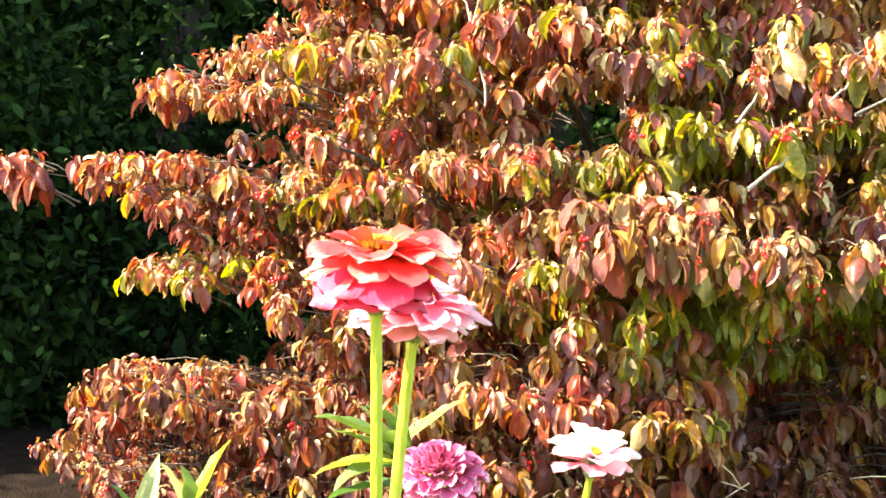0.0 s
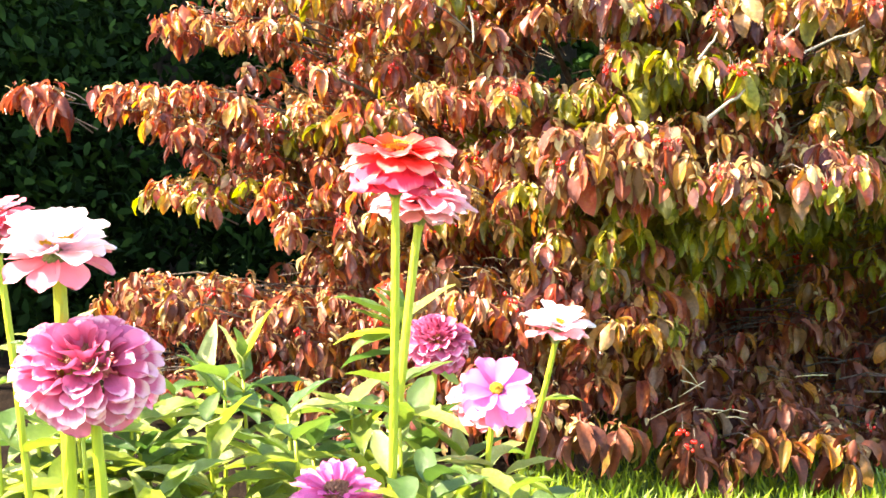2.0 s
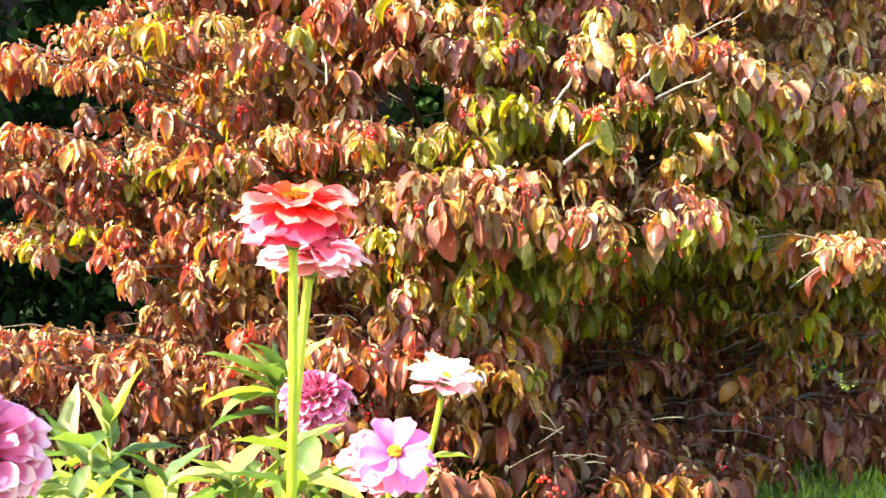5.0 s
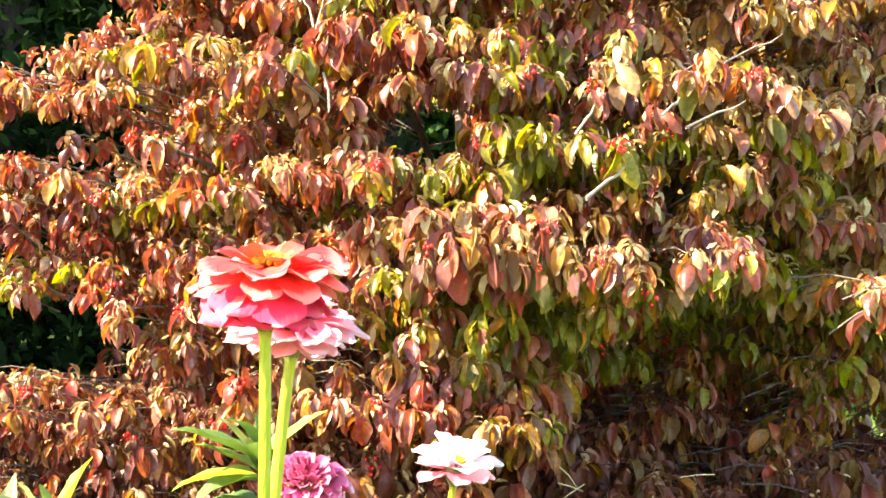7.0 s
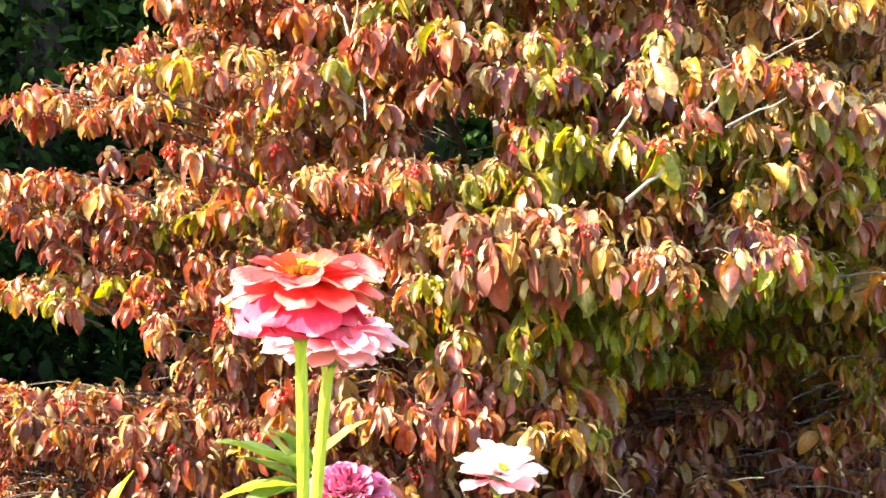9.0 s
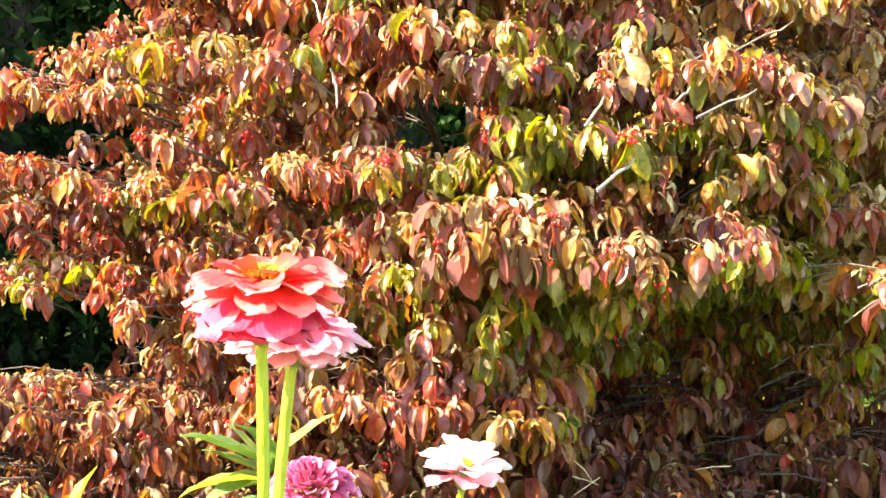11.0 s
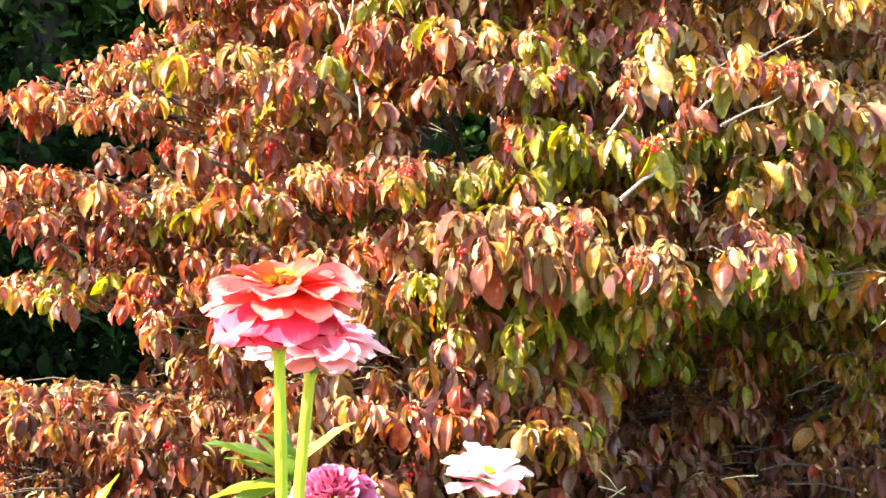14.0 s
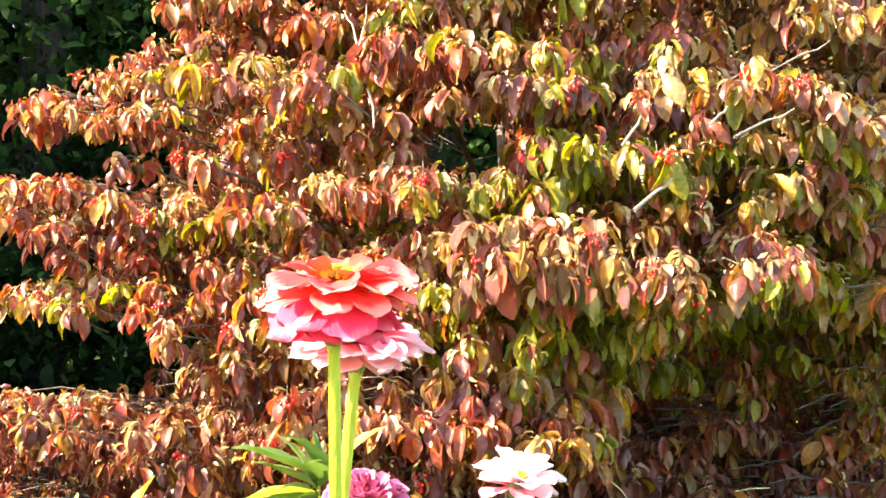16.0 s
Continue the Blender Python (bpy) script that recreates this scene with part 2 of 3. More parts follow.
def scatter(templates, pick, pos, yaw, pitch, roll, size):
    """Joins many turned copies of the templates into one vertex and face array, and gives each face's copy."""
    vs, fs, own, base = [], [], [], 0
    for k, (tv, tf) in enumerate(templates):
        i = np.where(pick == k)[0]
        if not len(i):
            continue
        cy, sy, cp, sp, cr, sr = np.cos(yaw[i]), np.sin(yaw[i]), np.cos(pitch[i]), np.sin(pitch[i]), np.cos(roll[i]), np.sin(roll[i])
        x, y, z = tv[:, 0][None], tv[:, 1][None], tv[:, 2][None]
        y, z = y * cr[:, None] - z * sr[:, None], y * sr[:, None] + z * cr[:, None]
        x, z = x * cp[:, None] + z * sp[:, None], -x * sp[:, None] + z * cp[:, None]
        x, y = x * cy[:, None] - y * sy[:, None], x * sy[:, None] + y * cy[:, None]
        v = np.stack([x, y, z], -1) * size[i][:, None, None] + pos[i][:, None, :]
        vs.append(v.reshape(-1, 3))
        fs.append((tf[None] + (base + np.arange(len(i)) * len(tv))[:, None, None]).reshape(-1, tf.shape[1]))
        own.append(np.repeat(i, len(tf)))
        base += len(i) * len(tv)
    return np.concatenate(vs), np.concatenate(fs), np.concatenate(own)


rng = np.random.default_rng(7)

# ---- ground ----
lawn = new("ground", mesh("ground", [(-900, -900, GROUND), (900, -900, GROUND), (900, 900, GROUND), (-900, 900, GROUND)], [(0, 1, 2, 3)], [SOIL], smooth=False))
tagged(lawn, "open garden lawn with dark soil under the turf", "lawn", kind="structure")

# an added dark patch west of the shrub and under the zinnias, its edge uneven, darkens ground that tree shade misses
edge = [(math.cos(a) * (1 + 0.05 * math.sin(5 * a) + 0.03 * math.sin(11 * a + 1)), math.sin(a) * (1 + 0.04 * math.sin(7 * a + 2))) for a in np.linspace(0, 2 * math.pi, 72, endpoint=False)]
patch_v = [(-1.75 + 1.95 * a * f, 1.6 + 2.5 * b * f, GROUND + h) for f, h in ((1.0, -0.01), (0.985, 0.008), (0.95, 0.016), (0.5, 0.02), (0.0005, 0.02)) for a, b in edge]
patch_f = [(r * 72 + k, r * 72 + (k + 1) % 72, (r + 1) * 72 + (k + 1) % 72, (r + 1) * 72 + k) for r in range(4) for k in range(72)]
tagged(new("dark_ground_patch", mesh("dark_ground_patch", patch_v, patch_f, [DARK_GROUND])), "added near-black ground patch round the plants", "soil", kind="structure")

NB = 95000
near = rng.random(NB) < 0.6
gp = np.stack([np.where(near, rng.uniform(-1.6, 2.4, NB), rng.normal(0.5, 4.0, NB)), np.where(near, 1.0 + 3.5 * rng.random(NB) ** 1.5, rng.normal(3.0, 3.5, NB)), np.full(NB, GROUND)], -1)
keep = ((gp[:, 0] + 1.75) / 1.95) ** 2 + ((gp[:, 1] - 1.6) / 2.5) ** 2 > 1
gp = gp[keep]
NB = len(gp)
# the thicker turf thins out towards the open lawn
turf = np.random.default_rng(9)
gp[:, 1] -= np.where((gp[:, 1] > 1.0) & (gp[:, 1] < 1.25), turf.exponential(0.28, NB) * (turf.random(NB) < 0.5), 0)
gp[:, 0] += np.where((gp[:, 0] > 1.7) & (gp[:, 0] < 2.4), turf.exponential(0.45, NB), 0)
gt = [blade(3, 2, 0.12, -86, -50, 0.0, 0.35), blade(3, 2, 0.11, -84, -20, 0.0, 0.35), blade(3, 2, 0.13, -88, -70, 0.0, 0.3)]
gv, gf, _ = scatter(gt, rng.integers(0, 3, NB), gp, rng.uniform(0, 6.28, NB), rng.normal(0, 0.15, NB), rng.uniform(-0.3, 0.3, NB), rng.uniform(0.025, 0.055, NB))
tagged(new("grass", mesh("grass", gv, gf, [GRASS])), "mown green lawn grass in sun and shade", "grass", kind="stuff")


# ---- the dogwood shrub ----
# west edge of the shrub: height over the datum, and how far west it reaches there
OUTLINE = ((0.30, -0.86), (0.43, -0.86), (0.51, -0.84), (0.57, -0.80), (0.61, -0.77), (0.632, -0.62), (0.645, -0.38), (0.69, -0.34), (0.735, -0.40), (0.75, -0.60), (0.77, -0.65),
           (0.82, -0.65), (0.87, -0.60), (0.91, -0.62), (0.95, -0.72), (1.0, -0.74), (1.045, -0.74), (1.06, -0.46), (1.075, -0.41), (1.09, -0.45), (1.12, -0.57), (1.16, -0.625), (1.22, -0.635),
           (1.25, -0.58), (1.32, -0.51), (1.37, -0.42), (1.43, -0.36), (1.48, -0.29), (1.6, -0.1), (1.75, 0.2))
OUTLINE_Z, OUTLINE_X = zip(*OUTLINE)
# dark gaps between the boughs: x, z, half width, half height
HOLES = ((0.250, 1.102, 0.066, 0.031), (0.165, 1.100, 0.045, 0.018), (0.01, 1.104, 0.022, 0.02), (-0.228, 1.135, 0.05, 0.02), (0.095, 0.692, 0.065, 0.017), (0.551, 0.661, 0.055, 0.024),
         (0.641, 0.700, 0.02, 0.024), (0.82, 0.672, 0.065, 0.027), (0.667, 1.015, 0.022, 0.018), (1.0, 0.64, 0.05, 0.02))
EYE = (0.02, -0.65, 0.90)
HEART = Vector((0.50, 2.40, GROUND))
EAST = 1.85


def step(a, b, v):
    t = np.clip((v - a) / (b - a), 0, 1)
    return t * t * (3 - 2 * t)


def front(x, z):
    """How far forward the face of the shrub stands: ledges of boughs, with a hollow under the broad one on the east side."""
    y = 1.40 + 0.5 * np.maximum(0, 0.25 - x) + 0.26 * np.maximum(0, z - 0.9) + 0.22 * np.maximum(0, z - 1.12) * step(0.1, 0.4, x) + 0.6 * np.maximum(0, x - 0.80)
    east = step(0.0, 0.35, x)
    west_ledge = np.cos(2 * math.pi * (z - 0.845 - 0.03 * np.sin(4 * x)) / 0.205)
    east_ledge = np.cos(2 * math.pi * (z - 0.935 - 0.025 * np.sin(5 * x + 1)) / 0.27)
    y = y - 0.075 * west_ledge * (1 - east) - 0.045 * east_ledge * east
    y = y + 0.24 * step(0.30, 0.6, x) * step(0.84, 0.74, z) * step(0.47, 0.56, z)
    y = y + 0.30 * step(0.52, 0.75, x) * step(1.25, 0.95, x) * step(0.92, 0.82, z) * step(0.47, 0.52, z)
    y = y + 0.10 * step(0.3, 0.5, x) * step(0.54, 0.50, z) * step(0.42, 0.46, z)
    return y + 0.16 * step(0.72, 0.9, x) * step(1.08, 0.95, z)


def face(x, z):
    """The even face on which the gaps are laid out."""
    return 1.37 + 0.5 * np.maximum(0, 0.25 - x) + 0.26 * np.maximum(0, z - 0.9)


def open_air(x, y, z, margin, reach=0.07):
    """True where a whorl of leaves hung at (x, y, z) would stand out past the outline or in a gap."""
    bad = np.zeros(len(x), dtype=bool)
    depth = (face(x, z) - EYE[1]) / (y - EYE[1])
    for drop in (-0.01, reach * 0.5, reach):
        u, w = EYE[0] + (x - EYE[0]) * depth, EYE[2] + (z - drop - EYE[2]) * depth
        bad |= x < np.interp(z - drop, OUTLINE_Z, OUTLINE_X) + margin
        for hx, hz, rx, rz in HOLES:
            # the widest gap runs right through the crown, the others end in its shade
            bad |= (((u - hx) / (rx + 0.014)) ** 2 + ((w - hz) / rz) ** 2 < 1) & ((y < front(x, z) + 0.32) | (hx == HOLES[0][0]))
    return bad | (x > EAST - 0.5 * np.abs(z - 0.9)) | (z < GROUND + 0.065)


# whorls: place, row from the face inwards
CL = []
TIERS = np.arange(0.387, 1.72, 0.058)
for k, zt in enumerate(TIERS):
    for row in range(7):
        pitch = 0.054 if row < 3 else 0.080
        n = int((EAST + 0.88) / pitch)
        x = -0.88 + pitch * (np.arange(n) + 0.5 * ((row + k) % 2)) + rng.normal(0, 0.018, n)
        z = zt + 0.016 * np.sin(4.0 * x + 1.7 * k) + 0.010 * np.sin(9.0 * x + 2.9 * k) + 0.014 * row + rng.normal(0, 0.017, n)
        bay = 0.045 * np.sin(6.4 * x + 2.1 * k) + 0.03 * np.sin(14.0 * x + 1.3 * k)
        y = front(x, z) + bay + 0.07 * row + rng.normal(0, 0.022, n)
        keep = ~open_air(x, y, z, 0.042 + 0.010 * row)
        keep &= rng.random(n) < (0.90 if row < 3 else 0.75)
        skirt = (z < 0.50) & (x > 0.25)
        keep &= ~skirt | (rng.random(n) < (1.0 if zt > 0.43 else 0.75 if row > 0 else 0.55))
        # the turf shows through under the skirt near the old stump
        keep &= ~((zt < 0.46) & (x > 0.24) & (x < 0.50)) | (rng.random(n) < (0.14 if zt < 0.43 else 0.5))
        CL.append(np.stack([x, y, z, np.full(n, row)], -1)[keep])
# inner and far side growth that closes the crown
n = 5000
x, z, y = rng.uniform(-0.5, 1.85, n), 0.41 + 1.19 * rng.random(n) ** 1.25, rng.uniform(1.95, 3.1, n)
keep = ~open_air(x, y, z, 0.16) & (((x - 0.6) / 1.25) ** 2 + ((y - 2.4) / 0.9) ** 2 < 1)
CL.append(np.stack([x, y, z, np.full(n, 9)], -1)[keep])
# the tips of the western boughs
TIPS = ((-0.985, 2.02, 1.050), (-0.94, 2.0, 1.060), (-0.885, 1.98, 1.062), (-0.87, 1.98, 1.030), (-0.92, 2.0, 1.025), (-0.90, 2.0, 1.0), (-0.75, 1.90, 1.045), (-0.72, 1.88, 1.010), (-0.70, 1.88, 1.055),
        (-0.66, 1.86, 1.050), (-0.62, 1.84, 0.985), (-0.60, 1.83, 1.050), (-0.54, 1.80, 1.055), (-0.50, 1.78, 1.045), (-0.615, 1.90, 1.215), (-0.60, 1.88, 1.190),
        (-0.56, 1.86, 1.225), (-0.615, 1.84, 0.830), (-0.59, 1.83, 0.845), (-0.545, 1.80, 0.835), (-0.69, 1.86, 0.620), (-0.64, 1.83, 0.628), (-0.57, 1.80, 0.622), (-0.50, 1.76, 0.632), (-0.44, 1.72, 0.630))
CL.append(np.array([(*q, 0) for q in TIPS]))
CL.append(np.array([(x + 0.02, y + 0.06, z + 0.008, 1) for x, y, z in TIPS if x > -0.8]))
CL.append(np.array([(x + 0.035, y + 0.12, z + 0.010, 2) for x, y, z in TIPS if x > -0.8]))
# one bough on the east side reaches out into the sun
REACH = ((1.020, 1.36, 0.868), (1.060, 1.35, 0.880), (1.090, 1.37, 0.862), (1.045, 1.38, 0.850), (1.115, 1.40, 0.872), (1.030, 1.42, 0.885), (1.085, 1.43, 0.885), (1.055, 1.48, 0.880), (1.105, 1.50, 0.885), (1.025, 1.50, 0.875))
CL.append(np.array([(*q, 0) for q in REACH]))
# sprays on the lip of the broad eastern ledge
for z0, out, pitch in ((0.925, 0.045, 0.050), (0.890, 0.070, 0.062)):
    x = np.arange(0.22, 0.60, pitch) + rng.normal(0, 0.010, len(np.arange(0.22, 0.60, pitch)))
    z = z0 + rng.normal(0, 0.010, len(x))
    CL.append(np.stack([x, front(x, z) - out + rng.normal(0, 0.012, len(x)), z, np.zeros(len(x))], -1))
CL = np.concatenate(CL)

LEAVES = []
for w, a0, a1, fold, belly, curl, hook in (
        (0.46, -20, 92, 0.45, 0.46, 0.0, 0.40), (0.40, -15, 97, 0.65, 0.48, 0.3, 0.45), (0.50, 0, 94, 0.25, 0.46, -0.3, 0.35), (0.36, -35, 98, 0.85, 0.5, 0.25, 0.5), (0.48, 10, 94, -0.4, 0.48, 0.0, 0.35),
        (0.32, -20, 108, 1.0, 0.5, 0.4, 0.5), (0.44, -40, 90, 0.5, 0.48, 0.3, 0.6), (0.42, 5, 104, 0.6, 0.46, -0.4, 0.35), (0.50, -10, 90, -0.55, 0.48, 0.2, 0.45), (0.36, -35, 118, 0.65, 0.5, 0.2, 0.6), (0.30, -5, 98, 1.1, 0.5, -0.5, 0.4),
        (0.46, -50, 94, 0.55, 0.48, 0.0, 0.45), (0.40, -25, 86, 0.8, 0.5, 0.5, 0.5), (0.52, 0, 98, -0.25, 0.46, 0.3, 0.35)):
    rows, across = 7, 5
    lv, lf = blade(rows, across, w, a0, a1, fold, belly, curl, hook=hook)
    ls = np.linspace(0, 1, rows).repeat(across)
    lu = np.tile(np.linspace(-1, 1, across), rows)
    wave = rng.uniform(0, 6.28, 3)
    lv[:, 1] += 0.05 * np.sin(ls * 3.5 + wave[0])
    lv[:, 0] += 0.035 * np.sin(ls * 11 + lu * 1.5 + wave[1]) * np.abs(lu) + 0.02 * np.sin(ls * 7 + wave[2])
    LEAVES.append((lv + rng.normal(0, 0.006, lv.shape), lf))

per = np.where(CL[:, 3] == 9, 7, np.where(CL[:, 3] > 3, 6, rng.integers(8, 14, len(CL))))
own = np.repeat(np.arange(len(CL)), per)
NL = len(own)
rank = np.arange(NL) - np.searchsorted(own, own)
yaw = rng.uniform(0, 6.28, len(CL))[own] + rank * 2.4 + rng.normal(0, 0.2, NL)
spread = rng.uniform(0.002, 0.012, NL)
lp = CL[own, :3] + np.stack([np.cos(yaw) * spread, np.sin(yaw) * spread, rng.normal(0, 0.008, NL)], -1)
lpitch, lroll = rng.normal(0.0, 0.16, NL), rng.normal(0, 0.22, NL)
vigour = np.clip(rng.normal(1.0, 0.14, len(CL)), 0.75, 1.3)[own]
lsize = np.clip(rng.normal(0.0465, 0.013, NL), 0.018, 0.070) * vigour * (0.82 + 0.18 * step(-0.4, 0.15, CL[own, 0]) + 0.35 * step(-0.80, -0.84, CL[own, 0]))
lsize = lsize * (1 + 0.18 * ((CL[own, 2] < 0.50) & (CL[own, 0] > 0.2)))
lpick = rng.integers(0, len(LEAVES), NL)
# hue by where the leaf grows: russet to the west, lime in the heart, plum in the skirt
lx, lz = CL[own, 0], CL[own, 2]
bump_at = lambda cx, cz, rx, rz: np.exp(-(((lx - cx) / rx) ** 2 + ((lz - cz) / rz) ** 2))  # noqa: E731
ledge = bump_at(0.50, 0.945, 0.42, 0.055)
wl = 6.5 * bump_at(0.68, 1.10, 0.28, 0.055) + 2.4 * bump_at(0.50, 0.83, 0.38, 0.045) + 1.2 * bump_at(0.15, 1.02, 0.22, 0.07) + 1.2 * bump_at(0.3, 1.40, 0.2, 0.08) + 3.4 * bump_at(0.92, 0.86, 0.22, 0.08) + 0.9 * bump_at(-0.2, 1.27, 0.14, 0.08)
wl = (wl + 1.6 * bump_at(-0.5, 0.85, 0.14, 0.06) + 0.9 * bump_at(-0.15, 1.0, 0.2, 0.08)) * (1 - 0.8 * ledge)
hollow = step(0.25, 0.40, lx) * step(0.90, 0.84, lz)
wr = np.clip(1.3 - 1.1 * lx, 0.4, 2.0) + 0.8 * step(0.75, 0.6, lz) + 1.2 * ledge
wp = 0.25 + 2.4 * step(0.60, 0.45, lz) * step(-0.5, 0.2, lx) + 0.45 * step(1.16, 1.26, lz) * step(0.1, 0.4, lx) + 1.9 * step(0.78, 0.62, lz) * step(0.25, 0.0, lx) + 1.4 * ledge + 2.5 * bump_at(0.16, 0.69, 0.08, 0.06) + 1.4 * bump_at(0.52, 1.195, 0.34, 0.04)
wo = 0.60 + 0.6 * np.clip(lx + 0.2, 0, 1)
wl = wl + 0.5 * bump_at(0.6, 1.25, 0.4, 0.15) + 1.1 * hollow * step(0.55, 0.64, lz)
wp = wp * (1 - 0.6 * hollow * step(0.55, 0.64, lz))
ws = np.stack([wr, wo, wl, wp], -1)
ws = np.cumsum(ws / ws.sum(1, keepdims=True), 1)
lmat = (rng.random(NL)[:, None] > ws).sum(1).clip(0, 3)
cmat = lmat[np.searchsorted(own, np.arange(len(CL)))][own]
lmat = np.where(rng.random(NL) < 0.6, cmat, lmat)
# low leaves turn wine; the dark tone replaces shade that doesn't fall there
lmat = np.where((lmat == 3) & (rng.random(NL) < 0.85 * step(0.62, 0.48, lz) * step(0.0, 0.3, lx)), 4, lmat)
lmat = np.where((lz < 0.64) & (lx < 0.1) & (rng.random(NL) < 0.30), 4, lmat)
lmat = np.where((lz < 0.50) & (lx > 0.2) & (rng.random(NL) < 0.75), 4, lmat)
# highlights put into leaf colour: more buff where sun strikes, less in the hollow
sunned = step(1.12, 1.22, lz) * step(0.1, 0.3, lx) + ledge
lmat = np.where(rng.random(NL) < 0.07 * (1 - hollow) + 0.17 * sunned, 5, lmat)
lmat = np.where((lx > 0.98) & (lx < 1.14) & (CL[own, 1] < 1.45) & (rng.random(NL) < 0.8), rng.choice((0, 3, 5), NL), lmat)
lsize = np.where(lmat == 5, np.minimum(lsize, 0.042), lsize)
# small curled leaves on the crown of each whorl
crown = np.repeat(np.where(CL[:, 3] < 4)[0], 9)
NC = len(crown)
ca, cr = rng.uniform(0, 6.28, NC), rng.uniform(0.0, 0.030, NC)
lp = np.concatenate([lp, CL[crown, :3] + np.stack([np.cos(ca) * cr, np.sin(ca) * cr, 0.010 - 0.45 * cr + rng.normal(0, 0.006, NC)], -1)])
yaw, lpitch, lroll = np.concatenate([yaw, ca]), np.concatenate([lpitch, rng.normal(-0.35, 0.45, NC)]), np.concatenate([lroll, rng.normal(0, 0.6, NC)])
lsize, lpick = np.concatenate([lsize, rng.uniform(0.008, 0.026, NC)]), np.concatenate([lpick, rng.integers(0, len(LEAVES), NC)])
# fewer buff crown leaves in the hollow, its shade put into the colour
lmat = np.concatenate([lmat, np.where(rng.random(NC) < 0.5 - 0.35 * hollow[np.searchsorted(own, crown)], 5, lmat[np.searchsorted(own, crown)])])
own = np.concatenate([own, crown])
NL, lx, lz = len(own), CL[own, 0], CL[own, 2]

shrub = thing("dogwood_shrub", tuple(HEART), "large autumn dogwood shrub with drooping russet leaves and red berries", "shrub")
to_shrub = np.array(HEART)
single = np.where((CL[own, 3] == 0) & (lx > 0.22) & (lx < 0.62) & (lz > 0.87) & (lz < 1.0))[0][:290]
rest = np.setdiff1d(np.arange(NL), single)
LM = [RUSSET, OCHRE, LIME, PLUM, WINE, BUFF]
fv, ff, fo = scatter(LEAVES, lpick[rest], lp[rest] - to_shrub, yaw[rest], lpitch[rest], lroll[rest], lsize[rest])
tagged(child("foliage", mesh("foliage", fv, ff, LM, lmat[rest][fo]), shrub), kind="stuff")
single_mesh = {}
for i in single:
    key = (lpick[i], lmat[i])
    if key not in single_mesh:
        single_mesh[key] = mesh("leaf", LEAVES[key[0]][0], LEAVES[key[0]][1], [LM[key[1]]])
    t = Matrix.Translation(Vector(lp[i] - to_shrub)) @ Matrix.Rotation(yaw[i], 4, "Z") @ Matrix.Rotation(lpitch[i], 4, "Y") @ Matrix.Rotation(lroll[i], 4, "X") @ Matrix.Scale(lsize[i], 4)
    child("leaf", single_mesh[key], shrub, t)

# twigs behind each whorl of leaves
tv, tf = [], []
for c in CL:
    if c[3] == 9 and rng.random() < 0.7:
        continue
    p = Vector(c[:3]) - HEART
    back = Vector((HEART.x - c[0], HEART.y - c[1], 0)).normalized() * rng.uniform(0.09, 0.18)
    q = p + back + Vector((rng.normal(0, 0.02), rng.normal(0, 0.02), rng.uniform(-0.07, 0.01)))
    a, b = tube([q, (p + q) / 2 + Vector((0, 0, 0.010)), p], (0.0022, 0.0016, 0.0010), 4)
    n0 = len(tv)
    tv += a
    tf += [tuple(n0 + k for k in g) for g in b[:8]]
tagged(child("twig_growth", mesh("twig_growth", [tuple(p) for p in tv], tf, [BARK]), shrub), kind="stuff")

# stems and limbs
for k in range(7):
    a = 2 * math.pi * k / 7 + 0.75
    foot = Vector((0.07 * math.cos(a), 0.07 * math.sin(a), -0.02))
    top = Vector((0.4 * math.cos(a), 0.4 * math.sin(a), 0.75 + 0.3 * rng.random()))
    pts = bend([foot, foot * 2.2 + Vector((0, 0, 0.28)), top * 0.75 + Vector((0, 0, 0.07)), top], 9)
    child("stem", rod("stem", pts, np.linspace(0.020, 0.008, 9), BARK), shrub)
for az, r, z0, z1 in ((-2.35, 1.05, 0.35, 0.78), (-2.65, 1.2, 0.3, 0.66), (-2.1, 0.95, 0.45, 0.9), (-1.75, 0.85, 0.4, 0.7), (-1.5, 0.85, 0.45, 0.8), (-2.75, 1.1, 0.2, 0.48), (-2.5, 1.1, 0.1, 0.25), (-1.2, 0.85, 0.4, 0.7), (-0.9, 0.95, 0.3, 0.7), (-2.0, 0.9, 0.55, 1.0), (-1.6, 0.8, 0.15, 0.30)):
    tip = Vector((r * math.cos(az), r * math.sin(az), z1))
    start = Vector((0.12 * math.cos(az), 0.12 * math.sin(az), z0))
    mid = (start + tip) / 2 + Vector((0, 0, 0.06))
    child("branch", rod("branch", bend([start, mid, tip], 8), np.linspace(0.011, 0.003, 8), BARK, 6), shrub)
# an old cut stem among the skirt leaves, its bark coloured dark in place of shade
stub = [Vector(q) - HEART for q in ((0.330, 1.50, GROUND - 0.01), (0.331, 1.50, 0.38), (0.333, 1.50, 0.414), (0.334, 1.50, 0.424))]
child("stump", rod("stump", stub, (0.029, 0.027, 0.025, 0.014), SHADED_BARK, 14), shrub, label="stub of a cut stem, bark coloured dark for shade")
